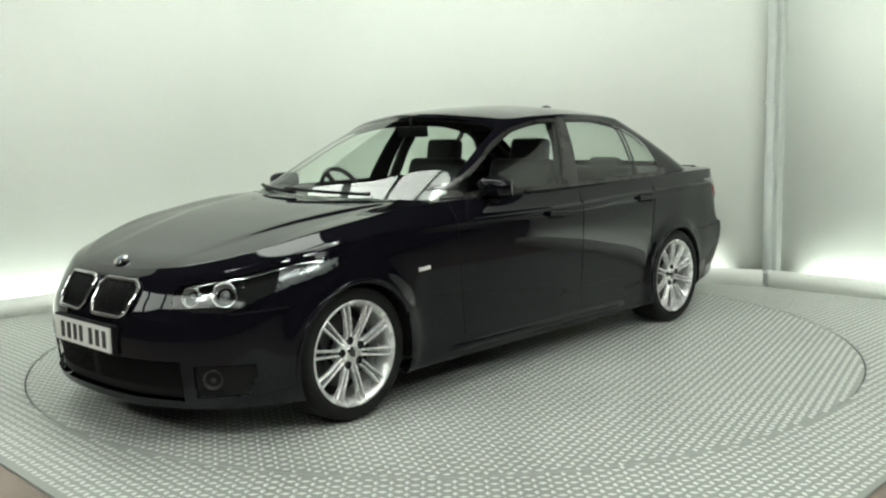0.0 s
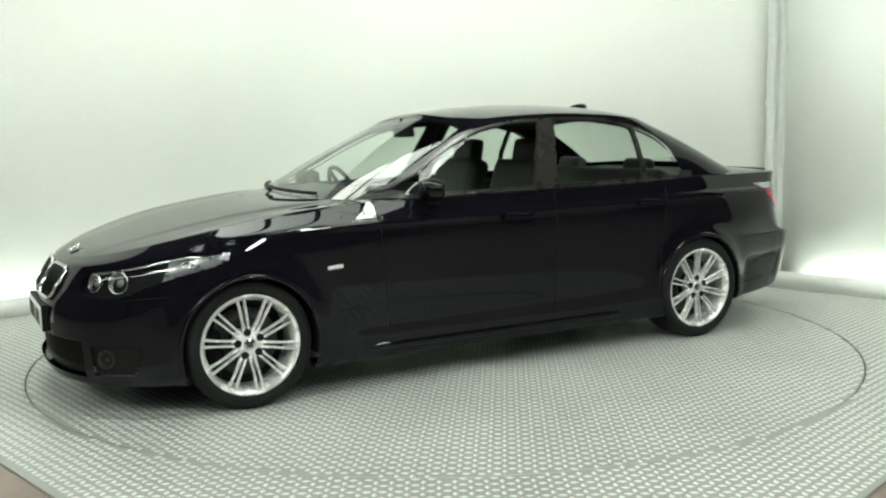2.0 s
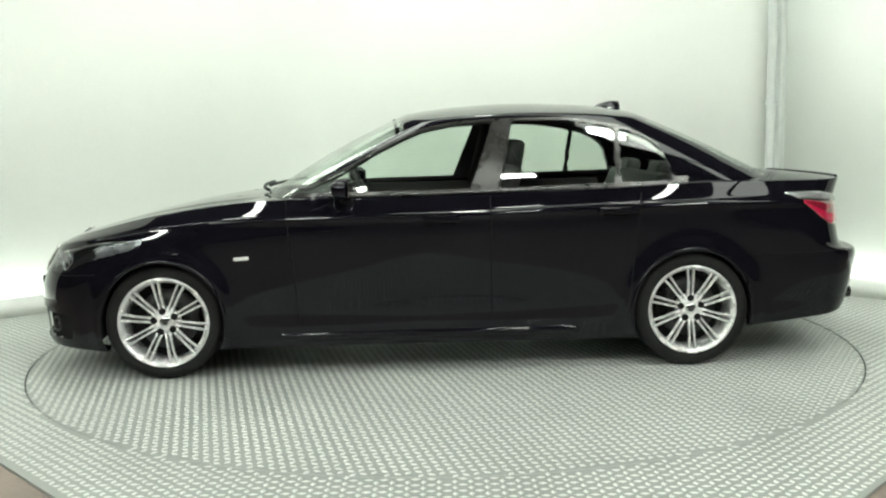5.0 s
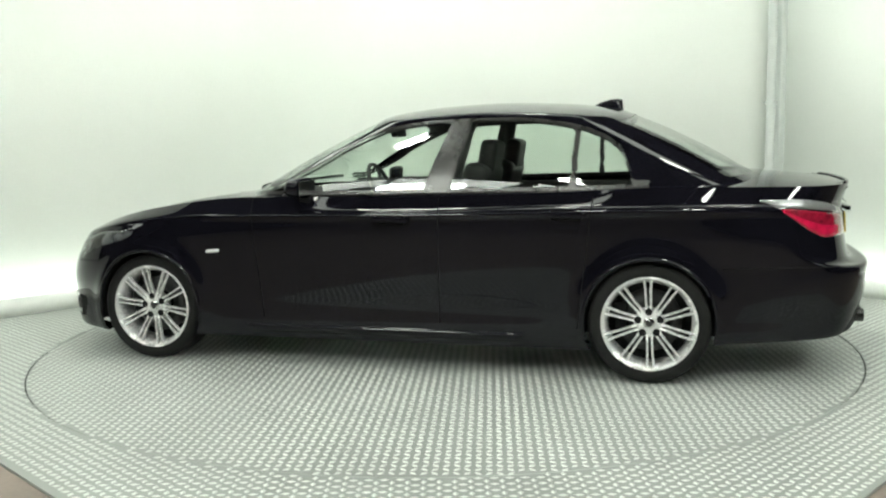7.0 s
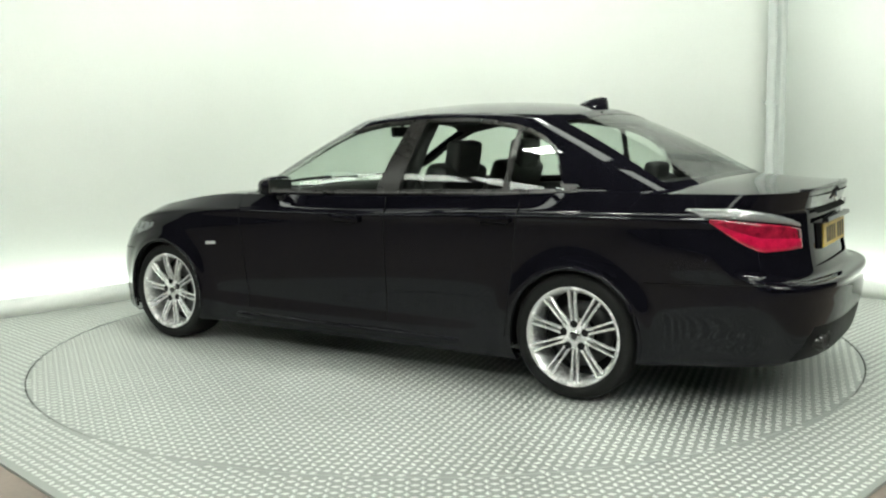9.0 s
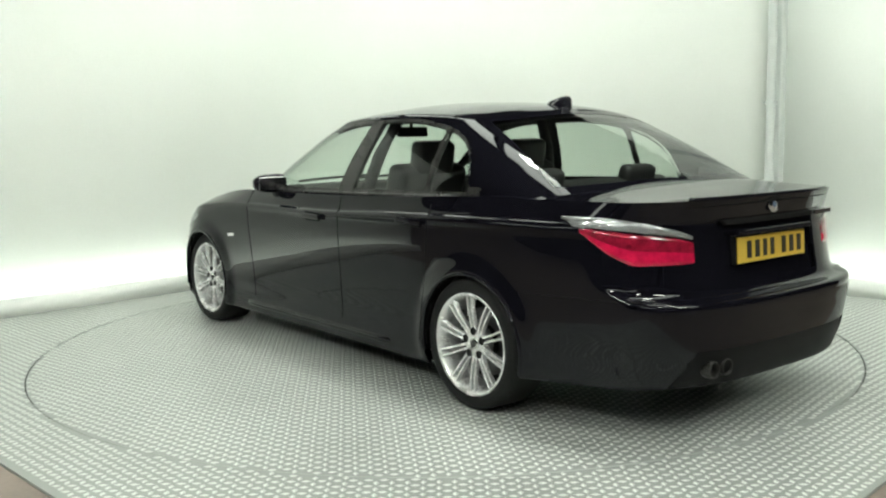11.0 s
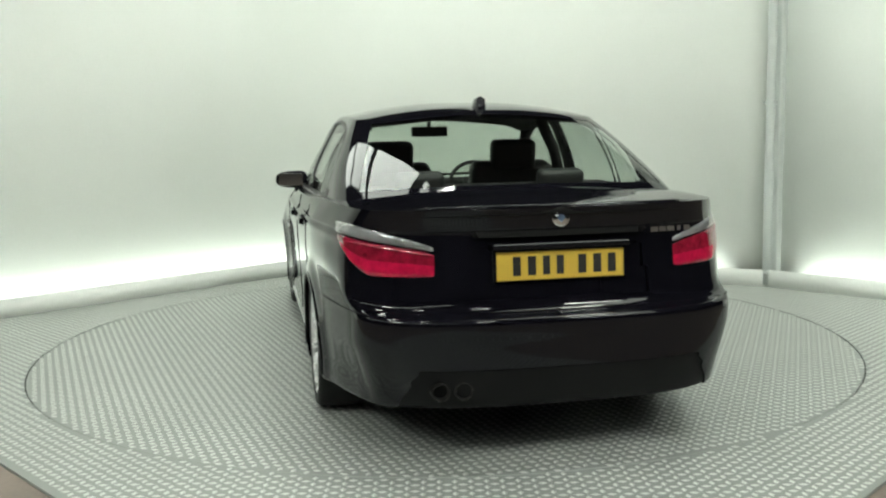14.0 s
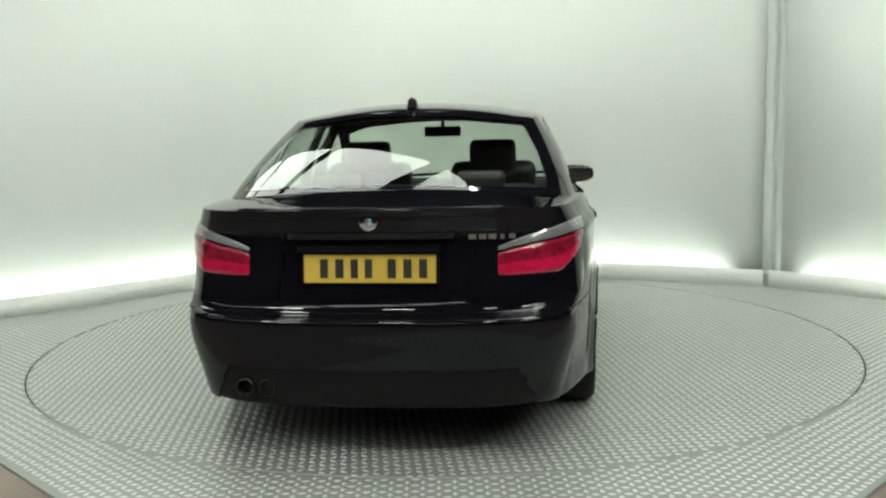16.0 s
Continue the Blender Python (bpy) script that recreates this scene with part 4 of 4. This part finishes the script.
# boot spoiler lip, chrome bar over the plate, reflector strip
vs = []
lip = [RAILS[-1][i] for i in range(ncol) if U_TAIL[i] < 0.57]
lip = [np.array((q[0] + 0.010, q[1], q[2] + 0.002)) for q in lip]
lip_all = lip + [q * np.array([1, -1, 1]) for q in lip[::-1]]
ob_from("boot_spoiler", *tube(lip_all[::2], 0.009, 8), M_PAINT, car, "slim black lip spoiler on the boot edge")
part("boot_handle", box_bm(0.03, 0.56, 0.024, pose(-2.462, 0, 0.862), 0.008, 3), M_PAINT, car, "glossy bar over the plate")


def mirror(side):
    root = new("door_mirror")
    root.parent = car
    root["label"] = "black door mirror with glossy cap"
    root.matrix_basis = pose(0.445, 0.895 * side, 1.014, 0, 0, -10 * side)
    bm = bmesh.new()
    bmesh.ops.create_uvsphere(bm, u_segments=24, v_segments=14, radius=1.0)
    for v in bm.verts:
        x, y, z = v.co
        f = 1 - 0.18 * y * side
        v.co = (0.075 * (abs(x) ** 0.7) * (1 if x > 0 else -0.45), 0.106 * (abs(y) ** 0.65) * (1 if y > 0 else -1), 0.057 * f * (abs(z) ** 0.65) * (1 if z > 0 else -1))
    part("cap", bm, M_PAINT, root, smooth=True)
    part("glass", box_bm(0.004, 0.16, 0.08, pose(-0.036, 0, 0), 0.0015), M_CHROME, root, "mirror glass")
    part("foot", box_bm(0.07, 0.16, 0.035, pose(0.0, -0.10 * side, -0.055, -12 * side), 0.012, 3), M_BLACK, root)


for side in (1, -1):
    mirror(side)


def side_y(x, z):
    d = (P[..., 0] - x) ** 2 + (P[..., 2] - z) ** 2
    d = d[:, :TOPROW]
    i, j = np.unravel_index(np.argmin(d), d.shape)
    return float(P[i, j, 1])


def follow(x0, z0, x1, z1, out, n=9):
    return [(x0 + (x1 - x0) * t, z0 + (z1 - z0) * t, side_y(x0 + (x1 - x0) * t, z0 + (z1 - z0) * t) + out) for t in np.linspace(0, 1, n)]


for side in (1, -1):
    for x, z in ((-0.07, 0.842), (-1.02, 0.872)):
        y = side_y(x - 0.1, z) + 0.016
        hd = part("door_handle", box_bm(0.205, 0.022, 0.032, pose(x, y * side, z, 0, -1.5, 0), 0.010, 3), M_PAINT, car, "black grip handle")
        part("cup", box_bm(0.15, 0.004, 0.05, pose(x, (y - 0.013) * side, z - 0.002, 0, -1.5, 0), 0.0015), M_DARK, hd)
    y = side_y(1.01, 0.655)
    part("side_marker", box_bm(0.080, 0.008, 0.019, pose(1.01, (y + 0.002) * side, 0.655, 0, 4, 0), 0.0035, 3), M_WHITEPLATE, car, "clear side indicator")
    # skirt blade and moulding along the doors
    q = follow(0.95, 0.222, -0.93, 0.222, -0.019, 24)
    q = [(a, b, c - 0.045 * max(0.0, abs(a - 0.01) / 0.94 - 0.82) / 0.18) for a, b, c in q]
    ob_from("skirt_blade", *tube([(a, c * side, b) for a, b, c in q], 0.030, 12), M_PAINT, car, "rounded edge of the side skirt")
    q = [(x, 0.0, glass_lo(x) - 0.022) for x in np.linspace(0.60, -1.34, 14)]
    pts = []
    for x, _, z in q:
        d = (H_[:, :NW, 0] - x) ** 2 + (H_[:, :NW, 2] - z) ** 2
        i, j = np.unravel_index(np.argmin(d), d.shape)
        pts.append((x, (H_[i, j, 1] + 0.003) * side, float(z)))
    ob_from("window_moulding", *tube(pts, 0.008, 6), M_TRIM, car, "black moulding under the windows")
    # fog lamp in its pocket
    i = int(np.argmin(np.abs(U_NOSE - 0.74)))
    j = int(np.argmin(np.abs(P[i, :TOPROW, 2] - 0.292)))
    qv, n = P[i, j], N[i, j]
    turn = Vector((n[0], n[1] * side, 0)).to_track_quat("Z", "Y").to_matrix().to_4x4()
    m = Matrix.Translation((qv[0] - n[0] * 0.012, (qv[1] - n[1] * 0.012) * side, qv[2])) @ turn
    vs, fs = lathe([(0.042, 0.0), (0.044, 0.01), (0.038, 0.012), (0.030, -0.006), (0.0, 0.004)], 28, "z")
    ob_from("fog_lamp", [m @ Vector(v) for v in vs], fs, M_TRIM, car, "round dark fog lamp")

    # seams where the bumpers meet the wings
    for x0, x1, z0, z1 in ((1.80, 2.02, 0.580, 0.566), (-1.80, -2.36, 0.602, 0.612)):
        q = follow(x0, z0, x1, z1, 0.0002, 14)
        ob_from("bumper_seam", *tube([(a, c * side, b) for a, b, c in q], 0.0024, 6), M_DARK, car, "dark seam between bumper and wing")
    # shut lines of the doors
    for g0, g1 in ((0.706, 0.772), (-0.335, -0.335), (-1.08, -1.157)):
        q = [(g0 + (g1 - g0) * t, 0.28 + 0.68 * t) for t in np.linspace(0, 1, 26)]
        q = [(x, z) for x, z in q if math.hypot(x + AXLE, z - WHEEL_R) > ARCH_R + 0.012]
        ob_from("door_seam", *tube([(x, (side_y(x, z) + 0.0002) * side, z) for x, z in q], 0.0028, 6), M_DARK, car, "dark shut line of the door")

# chrome-tipped twin exhaust on the left, roof fin, wipers
for y in (0.41, 0.50):
    vs, fs = lathe([(0.030, -2.38), (0.035, -2.38), (0.036, -2.486), (0.033, -2.492), (0.030, -2.486), (0.028, -2.44)], 28)
    ob_from("exhaust_tip", [(b - 0.028, a + y, c + 0.322) for a, b, c in vs], fs, M_TRIM, car, "round dark steel exhaust tip")
    vs, fs = lathe([(0.0, -2.45), (0.03, -2.45)], 20)
    ob_from("exhaust_core", [(b - 0.028, a + y, c + 0.322) for a, b, c in vs], fs, M_DARK, car)
bm = bmesh.new()
fin = []
for x, hw, z in ((0.0, 0.010, 0.0), (-0.04, 0.028, 0.028), (-0.09, 0.036, 0.050), (-0.135, 0.034, 0.060), (-0.165, 0.026, 0.058), (-0.18, 0.018, 0.0)):
    fin.append([bm.verts.new((x, -hw, -0.012)), bm.verts.new((x, -hw * 0.6, z * 0.8)), bm.verts.new((x, 0, z)), bm.verts.new((x, hw * 0.6, z * 0.8)), bm.verts.new((x, hw, -0.012))])
for a, b in zip(fin, fin[1:]):
    for i in range(4):
        bm.faces.new((a[i], a[i + 1], b[i + 1], b[i]))
bm.faces.new(fin[0]), bm.faces.new(fin[-1])
bmesh.ops.transform(bm, matrix=pose(-1.07, 0, 1.447, 0, -8, 0), verts=bm.verts)
part("roof_fin", bm, M_PAINT, car, "small black roof aerial fin", smooth=True)
for y0, y1 in ((0.42, -0.22), (-0.12, -0.66)):
    pts = []
    for t in np.linspace(0, 1, 7):
        y = y0 + (y1 - y0) * t
        pts.append((0.985 - 0.27 * (y / 0.8) ** 2, y, 0.992 + 0.02 * t))
    ob_from("wiper", *tube(pts, 0.010, 6), M_BLACK, car, "black wiper resting on the screen")

for y in (0.33, -0.33):
    z = float(centre_z(1.10)) - 0.012
    part("washer_nozzle", box_bm(0.035, 0.028, 0.022, pose(1.10, y, z, 0, 8, 0), 0.006, 2), M_BLACK, car, "small black washer nozzle on the bonnet")

# ---- cabin ----
def cushion(name, sx, sy, sz, m, parent, label=""):
    return part(name, box_bm(sx, sy, sz, m, min(sx, sy, sz) * 0.42, 4), M_SEAT, parent, label, smooth=True)


def front_seat(side):
    root = new("front_seat")
    root.parent = car
    root["label"] = "black leather front seat"
    root.matrix_basis = pose(-0.12, 0.37 * side, 0.0)
    cushion("base", 0.54, 0.50, 0.16, pose(0.08, 0, 0.50, 0, -8, 0), root)
    cushion("backrest", 0.15, 0.50, 0.62, pose(-0.28, 0, 0.83, 0, -17, 0), root)
    cushion("headrest", 0.10, 0.27, 0.19, pose(-0.40, 0, 1.165, 0, -10, 0), root)
    for y in (-0.06, 0.06):
        ob_from("headrest_post", *tube([(-0.36, y, 1.06), (-0.39, y, 1.18)], 0.007, 8), M_CHROME, root)


front_seat(1), front_seat(-1)
bench = new("rear_bench")
bench.parent = car
bench["label"] = "black leather rear bench"
cushion("base", 0.50, 1.28, 0.18, pose(-0.98, 0, 0.50, 0, -6, 0), bench)
cushion("backrest", 0.15, 1.28, 0.56, pose(-1.30, 0, 0.78, 0, -22, 0), bench)
for y in (0.36, -0.36):
    cushion("headrest", 0.09, 0.24, 0.13, pose(-1.40, y, 1.050, 0, -14, 0), bench)
part("parcel_shelf", box_bm(0.55, 1.30, 0.03, pose(-1.66, 0, 1.005, 0, 3, 0), 0.008), M_DASH, car)
part("dashboard", box_bm(0.42, 1.42, 0.26, pose(0.66, 0, 0.85, 0, 6, 0), 0.06, 4), M_DASH, car, smooth=True)
part("centre_console", box_bm(0.9, 0.22, 0.30, pose(0.10, 0, 0.52), 0.04, 3), M_DASH, car, smooth=True)
part("cabin_floor", box_bm(2.9, 1.46, 0.05, pose(-0.35, 0, 0.34)), M_DARK, car)
part("bulkhead", box_bm(0.04, 1.5, 0.62, pose(0.93, 0, 0.62)), M_DARK, car)
part("rear_bulkhead", box_bm(0.04, 1.4, 0.66, pose(-1.50, 0, 0.66, 0, -20, 0)), M_DARK, car)
for side in (1, -1):
    part("door_card", box_bm(2.05, 0.04, 0.55, pose(-0.25, 0.80 * side, 0.69), 0.012), M_DASH, car)
    ob_from("inner_pillar", *tube([(-0.36, 0.74 * side, 0.95), (-0.42, 0.66 * side, 1.2), (-0.46, 0.56 * side, 1.38)], 0.035, 8), M_DASH, car)
vs, fs = lathe([(0.185 + 0.014 * math.cos(a), 0.014 * math.sin(a)) for a in np.linspace(0, 2 * math.pi, 10)[:-1]], 40, "z", True)
m = pose(0.40, -0.37, 0.93, 0, -66, 0)
sw = ob_from("steering_wheel", [m @ Vector(v) for v in vs], fs, M_DASH, car, "black steering wheel on the right")
part("hub", box_bm(0.15, 0.17, 0.05, m, 0.02, 3), M_DASH, sw, smooth=True)
for a in (90, 210, 330):
    part("spoke", box_bm(0.13, 0.03, 0.014, m @ pose(0, 0, 0, 0, 0, a) @ pose(0.12, 0, 0)), M_DASH, sw)
part("column", box_bm(0.3, 0.1, 0.1, pose(0.53, -0.37, 0.87, 0, 24, 0), 0.02), M_DASH, car)
part("rear_view_mirror", box_bm(0.03, 0.24, 0.065, pose(0.16, 0, 1.315, 0, 8, 0), 0.012, 3), M_BLACK, car, "inside mirror", smooth=True)
ob_from("mirror_stalk", *tube([(0.165, 0, 1.33), (0.175, 0, 1.395)], 0.012, 8), M_BLACK, car)


# ---- what moves: the turntable and the car that stands on it ----
def motions():
    disc, rows = [], []
    for t, deg in TURN:
        c, s = math.cos(radians(deg)), math.sin(radians(deg))
        disc.append((t, pose(HUB[0], HUB[1], 0, 0, 0, deg)))
        rows.append((t, pose(HUB[0] + c * CAR_OFF[0] - s * CAR_OFF[1], HUB[1] + s * CAR_OFF[0] + c * CAR_OFF[1], 0.0015, 0, 0, deg)))
    walk(turntable, disc)
    walk(car, rows)


motions()
